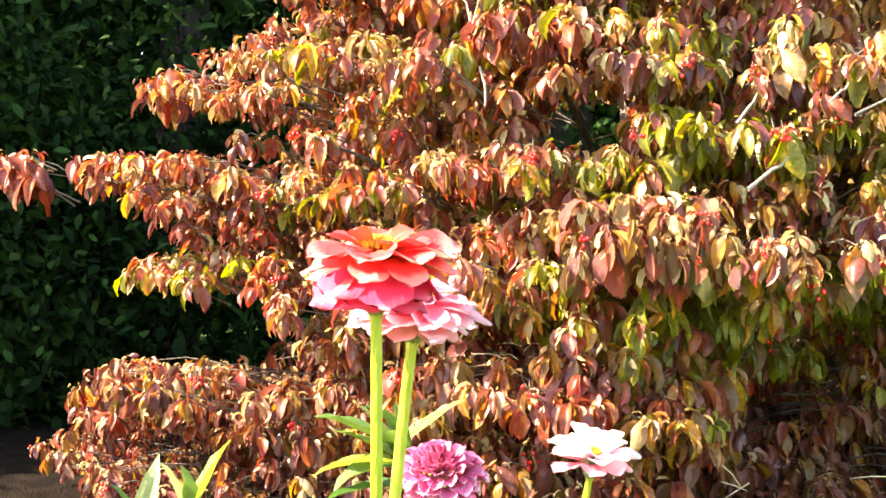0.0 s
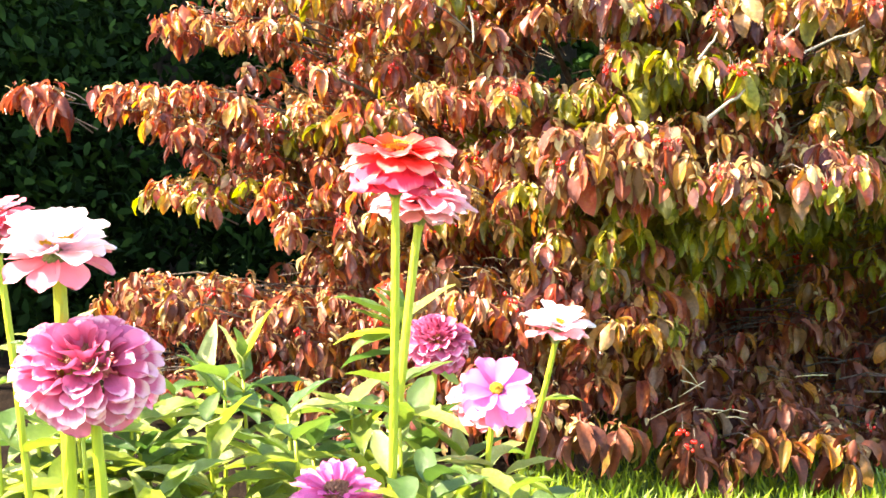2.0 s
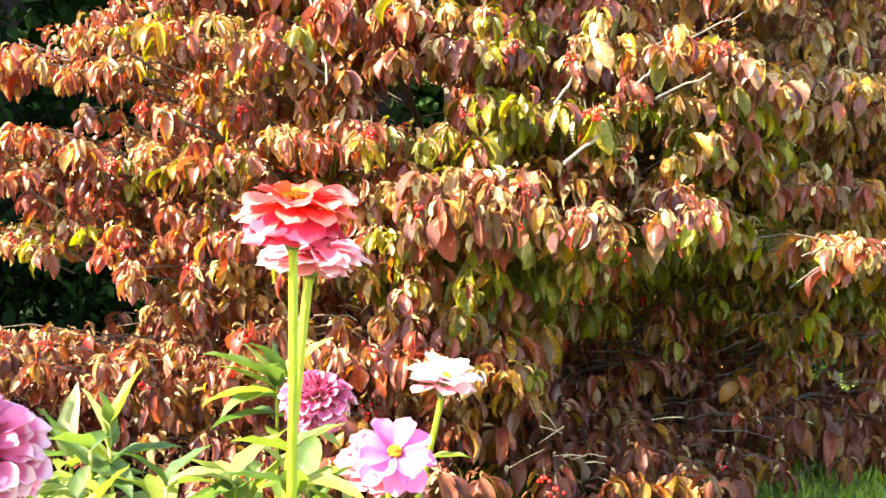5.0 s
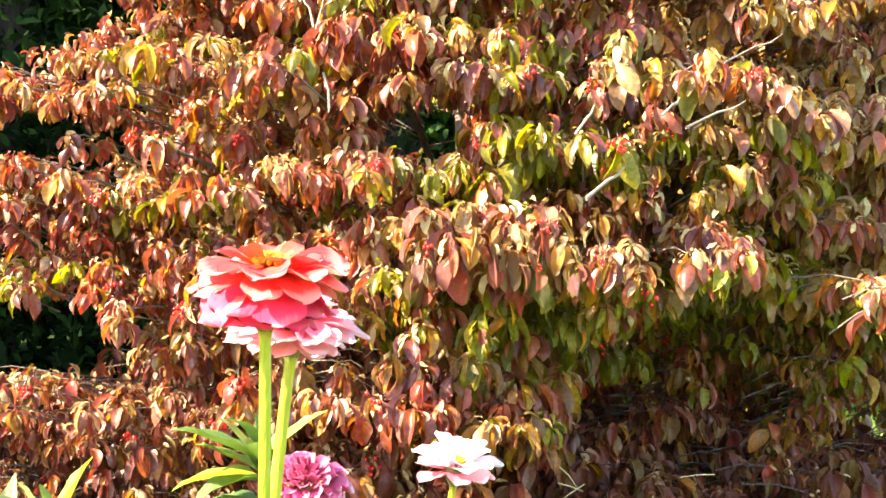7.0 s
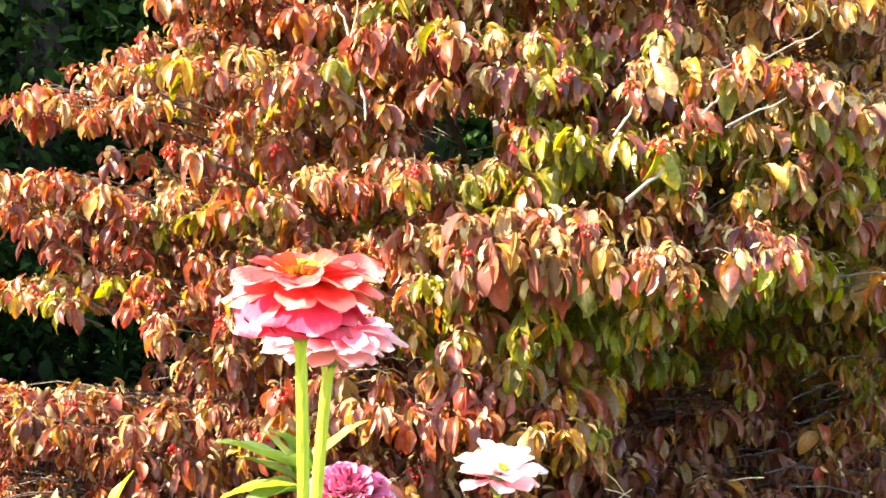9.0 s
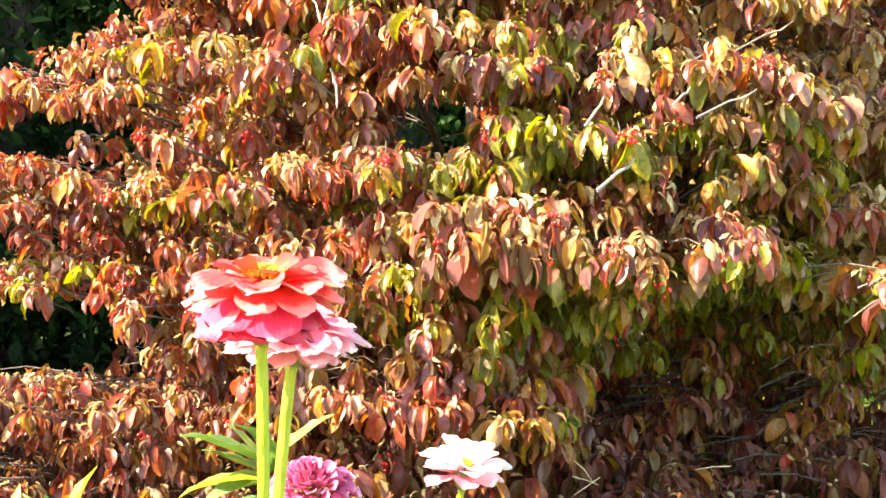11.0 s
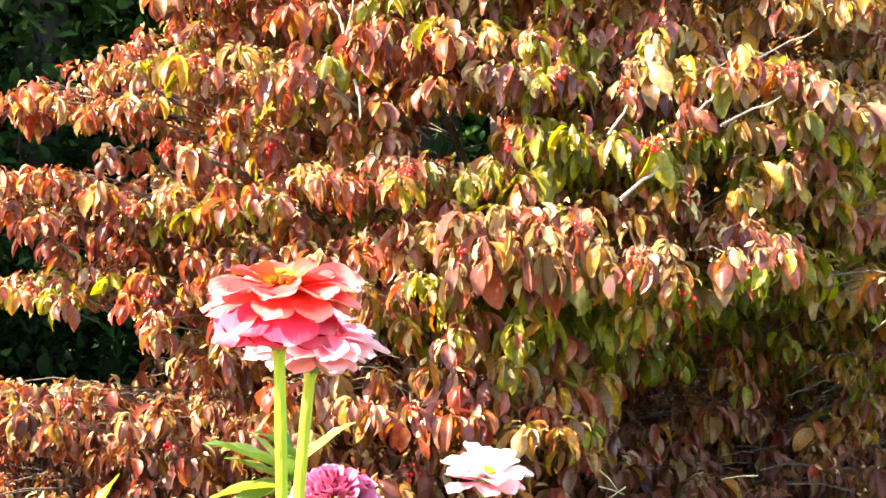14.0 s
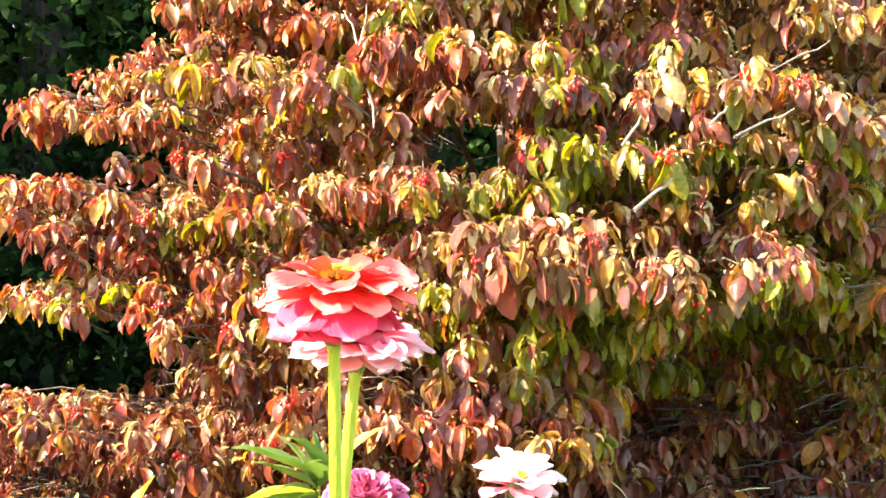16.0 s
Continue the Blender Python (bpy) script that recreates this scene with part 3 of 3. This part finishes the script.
# bare pale twigs that show between the leaves
for a, b, r in (((0.493, 1.327, 1.004), (0.560, 1.342, 1.060), 0.0034), ((0.667, 1.36, 1.131), (0.775, 1.374, 1.184), 0.0022), ((0.741, 1.391, 1.249), (0.849, 1.406, 1.307), 0.0016), ((0.478, 1.355, 1.110), (0.512, 1.368, 1.162), 0.0028),
                ((0.627, 1.365, 1.150), (0.660, 1.374, 1.184), 0.0026), ((0.046, 1.534, 1.294), (0.022, 1.563, 1.358), 0.0018), ((0.065, 1.475, 1.207), (0.076, 1.453, 1.137), 0.0026), ((0.05, 1.53, 1.290), (0.062, 1.56, 1.37), 0.0015)):
    m, h = (Vector(a) + Vector(b)) / 2 + Vector((0.004, 0, 0.004)), Vector(a).lerp(Vector(b), 0.78) + Vector((0.003, 0.006, -0.003))
    child("twig", rod("twig", [Vector(q) - HEART for q in (a, m, h, b)], (r, r * 0.8, r * 0.85, r * 0.45), TWIG, 7), shrub, label="bare pale grey twig")
# dry pale twigs in the gaps low in the shrub
for k in range(22):
    c = Vector((0.11, 1.60, 0.688)) if k < 14 else Vector((0.58, 1.42, 0.50))
    wide = 0.04 if k < 14 else 0.07
    a = c + Vector((rng.normal(0, wide), rng.normal(0, 0.02), rng.normal(0, 0.013 if k < 14 else 0.035)))
    d = Vector((rng.choice((-1, 1)) * rng.uniform(0.03, 0.07), rng.normal(0, 0.012), rng.normal(-0.004, 0.02)))
    child("twig", rod("twig", [q - HEART for q in (a, a + d * 0.5 + Vector((0, 0, rng.uniform(0, 0.01))), a + d)], (0.0010, 0.0008, 0.0005), STRAW, 5), shrub, label="dry pale twig")

# berries in bunches
ico = bmesh.new()
bmesh.ops.create_icosphere(ico, subdivisions=1, radius=1.0)
iv = np.array([q.co[:] for q in ico.verts])
itri = np.array([[q.index for q in g.verts] for g in ico.faces])
ico.free()
berry_mesh = mesh("berry", iv * np.array([0.0037, 0.0037, 0.0045]), itri, [BERRY])
frontal = np.where((CL[:, 3] == 0) & (CL[:, 0] < 1.0) & (CL[:, 2] < 1.45))[0]
spots = list(rng.choice(frontal, 48, replace=False))
fixed = [(0.285, 1.33, 0.915), (0.60, 1.30, 0.85), (-0.29, 1.60, 0.835), (0.475, 1.32, 0.455), (0.50, 1.33, 0.43), (0.72, 1.36, 0.91), (0.40, 1.37, 1.21), (0.53, 1.33, 1.10), (0.32, 1.36, 1.095), (-0.33, 1.66, 0.995)]
for s in range(len(spots) + len(fixed)):
    p = Vector(CL[spots[s], :3]) + Vector((rng.normal(0, 0.012), -0.022, 0.004)) if s < len(spots) else Vector(fixed[s - len(spots)])
    k = int(rng.integers(4, 9))
    q = rng.normal(0, 0.007, (k, 3)) - np.array([0, 0, 0.008])
    stalk = rod("berry_stalk", [(0, 0.014, 0.02), (0, 0.004, 0.008), (0, 0, -0.003)], (0.0009, 0.0008, 0.0012), BARK, 5)
    bunch = child("berry_stalk", stalk, shrub, Matrix.Translation(p - HEART))
    for j in range(k):
        child("berry", berry_mesh, bunch, Matrix.Translation(Vector(q[j])) @ Matrix.Scale(rng.uniform(0.85, 1.15), 4), "bright red berry" if j == 0 else "")


# ---- zinnias ----
PETALS = {}


def petal_mesh(mat, length, width, a0, a1, cup):
    key = (mat.name, length, width, a0, a1, cup)
    if key not in PETALS:
        v, x, z = [], 0.0, 0.0
        along, broadness = (0.0, 0.25, 0.5, 0.72, 0.88, 0.97, 1.0), (0.28, 0.62, 0.90, 1.0, 0.94, 0.70, 0.36)
        rows, across = 7, 5
        for i in range(rows):
            s = along[i]
            ang = radians(a0 + (a1 - a0) * s)
            if i:
                ahead = s - along[i - 1]
                x += math.cos(ang) * ahead
                z -= math.sin(ang) * ahead
            w = broadness[i]
            for j in range(across):
                u = 2 * j / (across - 1) - 1
                lift = (cup * u * u * w * 0.5 + 0.05 * math.sin(7 * s + 3.5 * u)) * width
                back = 0.10 * u * u * max(0, s - 0.5) * 2
                v.append(((x - math.cos(ang) * back) * length + math.sin(ang) * lift, u * w * width * 0.5, (z + math.sin(ang) * back) * length + math.cos(ang) * lift))
        f = [(i * across + j, i * across + j + 1, (i + 1) * across + j + 1, (i + 1) * across + j) for i in range(rows - 1) for j in range(across - 1)]
        PETALS[key] = mesh("petal", v, f, [mat])
    return PETALS[key]


ZL = []
for w, a0, a1, fold, curl in ((0.42, -15, 20, 0.45, 0.0), (0.45, -5, 40, 0.4, 0.2), (0.34, -15, 8, 0.6, -0.15), (0.44, 5, 30, 0.35, 0.15), (0.40, -20, 45, 0.5, -0.2), (0.33, -8, 16, 0.7, 0.3)):
    zv, zf = blade(9, 3, w, a0, a1, fold, 0.36, curl)
    zs = np.linspace(0, 1, 9).repeat(3)
    zu = np.tile(np.array([-1.0, 0.0, 1.0]), 9)
    zv[:, 2] += 0.018 * np.sin(zs * 17 + zu * 1.6) * np.abs(zu) + 0.012 * np.sin(zs * 9)
    zv[:, 1] += 0.03 * np.sin(zs * 5.0) * (1 if w > 0.26 else -1)
    ZL.append((zv, zf))
ZLM = [mesh("leaf", v, f, [ZLEAF]) for v, f in ZL]


def stem_leaf(parent, at, az, size, up, kind):
    child("leaf", ZLM[kind], parent, Matrix.Translation(at) @ Matrix.Rotation(radians(az), 4, "Z") @ Matrix.Rotation(radians(-up), 4, "Y") @ Matrix.Scale(size, 4))


def zinnia(label, head, foot, tilt, lean, rings, mat, radius=0.0026, centre=0.010, leaves=(), sway=(0, 0, 0), seed=0, low=None, broad=1.0):
    """One zinnia plant: a stem from the soil, opposite leaves and a flower head of petal rings.
    leaves: metres below the head, azimuth, size, rise, kind; rings: (petals, length, width, height, start angle, end angle, cup)."""
    r = random.Random(seed)
    plant = thing("zinnia", foot, label, "flower", "zinnias in the bed")
    root, h = Vector(foot), Vector(head)
    top = h - root
    line = bend([(0, 0, 0), tuple(top * 0.5 + Vector(sway)), tuple(top * 0.85 + Vector(sway) * 0.6), tuple(top)], 16)
    child("stem", rod("stem", line, [radius * (1.25 - 0.25 * i / 15) for i in range(15)] + [radius * 1.5], STEM, 8), plant)
    for drop, az, size, up, kind in leaves:
        i = 14
        while i and line[i][2] > top.z - drop:
            i -= 1
        x = i + min(1.0, (top.z - drop - line[i][2]) / (line[i + 1][2] - line[i][2]))
        p = Vector(line[i]).lerp(Vector(line[i + 1]), x - i)
        stem_leaf(plant, p, az, size, up, kind)
    turn = Matrix.Translation(top) @ Matrix.Rotation(radians(lean), 4, "Y") @ Matrix.Rotation(radians(tilt), 4, "X") @ Matrix.Diagonal((broad, 1, 1, 1))
    cup = [(0, 0, -0.002), (0, 0, 0.003), (0, 0, 0.009), (0, 0, 0.013)]
    headpart = child("flower_head", rod("flower_head", cup, (radius * 1.3, 0.0065, 0.0085, 0.006), CALYX, 12), plant, turn, "green scaly calyx with petals")
    for q, (n, length, width, height, a0, a1, cupped, *start) in enumerate(rings):
        off = start[0] if start else 0.004
        rough = 9 if start else 1
        for k in range(n):
            az = 2 * math.pi * (k + r.uniform(-0.16, 0.16)) / n + height * 700
            me = petal_mesh(low if low and q < max(1, len(rings) * 3 // 7) else mat, length, width, a0, a1, cupped)
            child("petal", me, headpart, Matrix.Translation((off * math.cos(az), off * math.sin(az), height)) @ Matrix.Rotation(az, 4, "Z") @ Matrix.Rotation(radians(r.gauss(0, 6 + rough)), 4, "Y") @ Matrix.Rotation(radians(r.gauss(0, 9 + rough)), 4, "X") @ Matrix.Scale(r.uniform(0.9 - 0.02 * rough, 1.08 + 0.015 * rough), 4))
    if centre:
        top_z = rings[-1][3] + (-0.004 if len(rings[-1]) > 7 else 0.0005)
        k = 46
        q = np.array([(centre * math.sqrt((i + 0.5) / k) * math.cos(i * 2.4), centre * math.sqrt((i + 0.5) / k) * math.sin(i * 2.4), top_z + 0.004 - 0.003 * (i / k) + 0.0014 * ((i * 7) % 5) / 5) for i in range(k)])
        v = (iv[None] * np.array([0.0017, 0.0017, 0.0020]) + q[:, None]).reshape(-1, 3)
        f = (itri[None] + (np.arange(k) * len(iv))[:, None, None]).reshape(-1, 3)
        child("disc", mesh("disc", v, f, [CHAFF if mat in (MAGENTA, CERISE) else FLORET]), headpart, label="brown dry disc" if mat in (MAGENTA, CERISE) else "yellow disc florets")
    return plant


DOME = ((7, 0.022, 0.019, 0.0160, 4, 44, -0.2), (8, 0.030, 0.025, 0.0200, 4, 60, -0.25), (9, 0.036, 0.026, 0.0240, -2, 58, -0.15), (10, 0.038, 0.023, 0.0265, -5, 30, 0.1), (9, 0.036, 0.021, 0.0285, -8, 8, 0.30), (7, 0.027, 0.017, 0.0300, -20, -2, 0.35), (5, 0.016, 0.012, 0.0310, -44, -16, 0.4))
FULL = ((10, 0.030, 0.020, 0.011, 2, 18, 0.15), (12, 0.036, 0.019, 0.014, 0, 18, 0.2), (13, 0.040, 0.018, 0.018, -4, 18, 0.3), (11, 0.034, 0.016, 0.022, -18, 8, 0.3), (9, 0.024, 0.013, 0.025, -30, 0, 0.35))
CUP = ((8, 0.031, 0.020, 0.010, -4, 6, 0.3), (9, 0.032, 0.019, 0.013, -26, -10, 0.35), (7, 0.027, 0.016, 0.016, -48, -30, 0.4))
BOWL = ((8, 0.027, 0.018, 0.010, 2, 20, 0.3), (10, 0.028, 0.018, 0.013, -18, -4, 0.35), (10, 0.027, 0.016, 0.016, -40, -26, 0.4), (7, 0.020, 0.013, 0.018, -54, -40, 0.4))
STAR = ((8, 0.029, 0.019, 0.010, -2, 16, 0.3), (8, 0.027, 0.018, 0.013, -22, -4, 0.3))
SPIKY = ((15, 0.028, 0.011, 0.010, 0, 14, 0.35), (17, 0.032, 0.010, 0.013, -14, 2, 0.4), (15, 0.028, 0.009, 0.016, -28, -10, 0.45), (11, 0.020, 0.007, 0.018, -45, -25, 0.5))


def pompon(radius, petal, width):
    """Petal rings that cover a ball from its underside to its crown."""
    rings = []
    for polar in (140, 126, 112, 98, 85, 72, 60, 48, 36, 24, 12):
        t = radians(polar)
        base = radius * 0.62
        small = 1.0 - 0.3 * max(0, 50 - polar) / 50
        rings.append((max(4, round(2 * math.pi * radius * max(0.25, math.sin(t)) / (width * 0.82))), petal * small, width * small,
                      radius * 0.75 + base * math.cos(t) * 0.8, polar - 100, polar - 62, 0.5, base * math.sin(t)))
    return tuple(rings)


def squat(rings, by):
    return tuple((n, l, w, h * by, a, b, c, o) for n, l, w, h, a, b, c, o in rings)


zinnia("coral zinnia with layered petals and a yellow centre", (0.007, 0.0, 0.8635), (0.010, 0.03, GROUND), 9, 2, DOME, CORAL, 0.0030, 0.0105,
       ((0.20, 110, 0.06, 20, 2), (0.20, -70, 0.05, 10, 3)), (0.004, 0, 0), 1, ROSE)
zinnia("pale pink double zinnia on a bowed stem", (0.021, 0.116, 0.841), (-0.004, 0.10, GROUND), 4, 3, FULL, PINK, 0.0034, 0.008,
       ((0.13, 30, 0.05, 20, 2), (0.13, 210, 0.05, 20, 5)), (-0.004, 0, 0), 2, BLUSH)
zinnia("pale pink zinnia with an open yellow centre", (-0.166, -0.177, 0.815), (-0.150, -0.15, GROUND), 14, -3, BOWL, PALE, 0.0036, 0.009,
       ((0.045, 10, 0.026, 40, 2), (0.045, 190, 0.030, 10, 2), (0.14, 80, 0.05, 10, 1), (0.14, 260, 0.05, 5, 3)), (0.004, 0, 0), 3, PINK)
zinnia("rose pink zinnia on a thin stem", (-0.243, -0.06, 0.817), (-0.195, -0.05, GROUND), 6, -10, tuple((n, l * 0.8, w * 0.9, h, a, b, c) for n, l, w, h, a, b, c in FULL), PINK, 0.0022, 0.008, ((0.13, 150, 0.05, 20, 0), (0.13, 330, 0.05, 15, 2)), (0.008, 0, 0), 4)
zinnia("large magenta double zinnia with domed petals", (-0.146, -0.176, 0.746), (-0.118, -0.15, GROUND), 34, 2, pompon(0.0285, 0.0175, 0.0125), MAGENTA, 0.0030, 0.010,
       ((0.10, 40, 0.05, 20, 2), (0.10, 220, 0.05, 15, 5)), (0.004, 0, 0), 5, None, 1.15)
zinnia("magenta double zinnia, dense and round", (0.036, 0.362, 0.696), (0.03, 0.36, GROUND), 16, 4, squat(pompon(0.0315, 0.0160, 0.0125), 0.85), MAGENTA, 0.0028, 0,
       ((0.06, 20, 0.06, 15, 0), (0.06, 200, 0.06, 15, 1)), (0, 0, 0), 6)
zinnia("orchid pink zinnia with an orange centre", (0.086, 0.112, 0.704), (0.075, 0.13, GROUND), 42, 2, STAR, ORCHID, 0.0022, 0.0044,
       ((0.055, 170, 0.035, 5, 0), (0.09, -10, 0.05, 10, 1)), (-0.004, 0, 0), 7)
zinnia("faded pink double zinnia low in the bed", (0.085, 0.19, 0.676), (0.09, 0.2, GROUND), 20, 0, tuple((n, l * 0.88, w, h, a, b, c) for n, l, w, h, a, b, c in FULL), PINK, 0.0022, 0.006, (), (0, 0, 0), 8)
zinnia("white zinnia with a blush of pink and cupped petals", (0.152, 0.340, 0.724), (0.04, 0.36, GROUND), 5, 3, CUP, PALE, 0.0026, 0.009,
       ((0.062, -12, 0.042, 12, 0), (0.115, 200, 0.05, 20, 1)), (0.010, 0, 0), 9, PINK)
zinnia("magenta zinnia low among the leaves", (-0.026, 0.0, 0.640), (-0.03, 0.02, GROUND), 22, 0, SPIKY, CERISE, 0.0026, 0.011, ((0.10, 100, 0.06, 10, 0),), (0, 0, 0), 10)


def shoot(top, foot, leaves, radius=0.0024):
    """A leafy zinnia shoot that has not flowered yet; leaves: metres below its top, azimuth, size, rise, kind."""
    s = thing("zinnia_shoot", foot, "leafy green zinnia shoot without a flower", "plant", "zinnias in the bed")
    t = Vector(top) - Vector(foot)
    line = bend([(0, 0, 0), tuple(t * 0.5 + Vector((0.008, 0, 0))), tuple(t)], 10)
    child("stem", rod("stem", line, np.linspace(radius * 1.3, radius * 0.6, 10), STEM, 7), s)
    for drop, az, size, up, kind in leaves:
        x = 9 * (1 - drop / t.length)
        i = max(0, min(8, int(x)))
        stem_leaf(s, Vector(line[i]).lerp(Vector(line[i + 1]), x - i), az, size, up, kind)


shoot((-0.135, 0.25, 0.690), (-0.13, 0.26, GROUND), ((0.0, 25, 0.070, 66, 2), (0.001, 190, 0.055, 62, 2), (0.002, 150, 0.050, 78, 0), (0.012, 180, 0.06, 30, 5), (0.012, 5, 0.060, 30, 3), (0.03, 280, 0.06, 30, 0), (0.03, 110, 0.065, 35, 1), (0.05, 15, 0.07, 15, 3), (0.05, 200, 0.07, 15, 4)))
shoot((-0.168, 0.26, 0.680), (-0.15, 0.27, GROUND), ((0.0, 80, 0.062, 78, 2), (0.001, 200, 0.05, 55, 2), (0.01, 270, 0.055, 30, 1), (0.01, 20, 0.05, 45, 0), (0.03, 170, 0.065, 22, 3), (0.03, 330, 0.065, 25, 4)))
shoot((0.0, 0.42, 0.722), (-0.01, 0.42, GROUND), ((0.0, 3, 0.072, 38, 2), (0.0, 184, 0.078, 26, 0), (0.001, 205, 0.056, 46, 2), (0.002, 120, 0.046, 78, 5), (0.004, 260, 0.050, 55, 1), (0.0, 232, 0.062, 62, 4), (0.010, 192, 0.074, 12, 1), (0.006, 175, 0.060, 40, 3), (0.012, 300, 0.06, 10, 3), (0.014, 215, 0.065, 4, 4), (0.03, 345, 0.075, -6, 3), (0.03, 170, 0.070, 5, 1), (0.05, 270, 0.07, 10, 0)))
shoot((0.012, 0.10, 0.690), (0.01, 0.12, GROUND), ((0.0, 340, 0.060, 12, 1), (0.0, 200, 0.055, 30, 3), (0.01, 270, 0.05, 40, 0), (0.02, 100, 0.055, 25, 4), (0.04, 20, 0.06, 5, 3), (0.04, 190, 0.06, 5, 1)))
for k in range(42):
    x = -0.29 + 0.0108 * k + rng.normal(0, 0.006)
    y = 0.0 + 0.26 * rng.random()
    z = 0.695 - 0.085 * rng.random() - 0.42 * max(0, x - 0.0) + 0.02 * y
    turn = rng.uniform(0, 180)
    shoot((x, y, z), (x + rng.normal(0, 0.015), y + rng.normal(0, 0.015), GROUND),
          tuple((0.017 * (j // 2), float(turn + 90 * (j // 2) + 180 * (j % 2) + rng.normal(0, 14)), float(rng.uniform(0.042, 0.064) + 0.004 * (j // 2)), float(rng.uniform(12, 60) - 8 * (j // 2)), int(rng.integers(0, 6))) for j in range(8)))
# lower leaves that close the bed
for k in range(34):
    x = -0.27 + 0.0120 * k + rng.normal(0, 0.006)
    y = -0.08 + 0.30 * rng.random()
    z = 0.635 - 0.06 * rng.random() - 0.12 * max(0, x - 0.05)
    turn = rng.uniform(0, 180)
    shoot((x, y, z), (x + rng.normal(0, 0.015), y + rng.normal(0, 0.015), GROUND),
          tuple((0.020 * (j // 2), float(turn + 90 * (j // 2) + 180 * (j % 2) + rng.normal(0, 14)), float(rng.uniform(0.050, 0.074)), float(rng.uniform(5, 50) - 8 * (j // 2)), int(rng.integers(0, 6))) for j in range(6)))
shoot((-0.235, 0.05, 0.735), (-0.23, 0.06, GROUND), ((0.0, 50, 0.045, 55, 0), (0.0, 230, 0.045, 45, 1), (0.02, 330, 0.055, 20, 3), (0.02, 150, 0.055, 20, 0), (0.045, 20, 0.06, 10, 1), (0.06, 250, 0.065, 10, 4)))
shoot((-0.205, 0.0, 0.700), (-0.20, 0.02, GROUND), ((0.0, 100, 0.045, 60, 2), (0.0, 280, 0.045, 45, 1), (0.015, 10, 0.055, 25, 3), (0.015, 190, 0.055, 20, 0), (0.035, 60, 0.06, 10, 1), (0.05, 220, 0.06, 5, 0)))
shoot((-0.272, 0.0, 0.770), (-0.25, 0.0, GROUND), ((0.0, 60, 0.04, 50, 0), (0.0, 240, 0.04, 40, 1), (0.025, 340, 0.045, 15, 3), (0.025, 160, 0.05, 15, 0), (0.05, 20, 0.055, 10, 1), (0.07, 300, 0.06, 0, 0)))


# ---- evergreens in the shade behind, and unseen ones added west to cast it ----
YL = [blade(4, 2, 0.5, -10, 40, 0.0, 0.5), blade(4, 2, 0.4, 10, 70, 0.0, 0.5), blade(4, 2, 0.55, -30, 20, 0.0, 0.5)]


def evergreen(x, y, height, width, seed, leaf=(0.07, 0.16)):
    g = np.random.default_rng(seed)
    tree = thing("evergreen_shade_tree", (x, y, GROUND), "dark evergreen tree with dense foliage; westernmost ones unseen, added to cast shade", "tree", "evergreens behind the shrub")
    child("trunk", rod("trunk", bend([(0, 0, -0.05), (0.05, 0.03, height * 0.4), (0.0, 0.0, height * 0.92)], 10), np.linspace(0.16, 0.03, 10), YEW_BARK, 10), tree)
    clumps = 320
    thick = 150 if leaf[0] < 0.06 else 40 if leaf[0] < 0.1 else 28
    t = g.random(clumps) ** 1.25
    cz = 0.1 + t * (height - 0.3)
    rad = width * (1 - t ** 1.6) * np.sqrt(g.uniform(0.25, 1.0, clumps)) + 0.12
    az = g.uniform(0, 2 * math.pi, clumps)
    c = np.stack([rad * np.cos(az), rad * np.sin(az), cz], -1)
    n = thick
    p = np.repeat(c, n, 0) + g.normal(0, 0.17, (clumps * n, 3)) * np.array([1, 1, 0.7])
    k = len(p)
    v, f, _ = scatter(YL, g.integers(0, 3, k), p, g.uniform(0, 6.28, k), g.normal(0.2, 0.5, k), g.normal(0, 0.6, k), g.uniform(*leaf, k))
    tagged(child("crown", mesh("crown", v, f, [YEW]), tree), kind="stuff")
    for j in range(8):
        i = int(g.integers(0, clumps))
        z0 = max(0.2, c[i, 2] - 0.5)
        child("limb", rod("limb", [(0, 0, z0), tuple((c[i] + np.array([0, 0, z0])) / 2), tuple(c[i])], (0.04, 0.025, 0.01), YEW_BARK, 6), tree)


# the last three stand out of view, added to shade the ground
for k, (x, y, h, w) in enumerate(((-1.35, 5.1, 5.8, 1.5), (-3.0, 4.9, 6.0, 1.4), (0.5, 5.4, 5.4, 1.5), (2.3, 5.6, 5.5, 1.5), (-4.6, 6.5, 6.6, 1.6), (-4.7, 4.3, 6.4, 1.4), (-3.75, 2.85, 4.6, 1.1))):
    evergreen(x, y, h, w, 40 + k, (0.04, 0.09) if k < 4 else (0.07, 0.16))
# a low yew, added to hide pale ground behind the western boughs
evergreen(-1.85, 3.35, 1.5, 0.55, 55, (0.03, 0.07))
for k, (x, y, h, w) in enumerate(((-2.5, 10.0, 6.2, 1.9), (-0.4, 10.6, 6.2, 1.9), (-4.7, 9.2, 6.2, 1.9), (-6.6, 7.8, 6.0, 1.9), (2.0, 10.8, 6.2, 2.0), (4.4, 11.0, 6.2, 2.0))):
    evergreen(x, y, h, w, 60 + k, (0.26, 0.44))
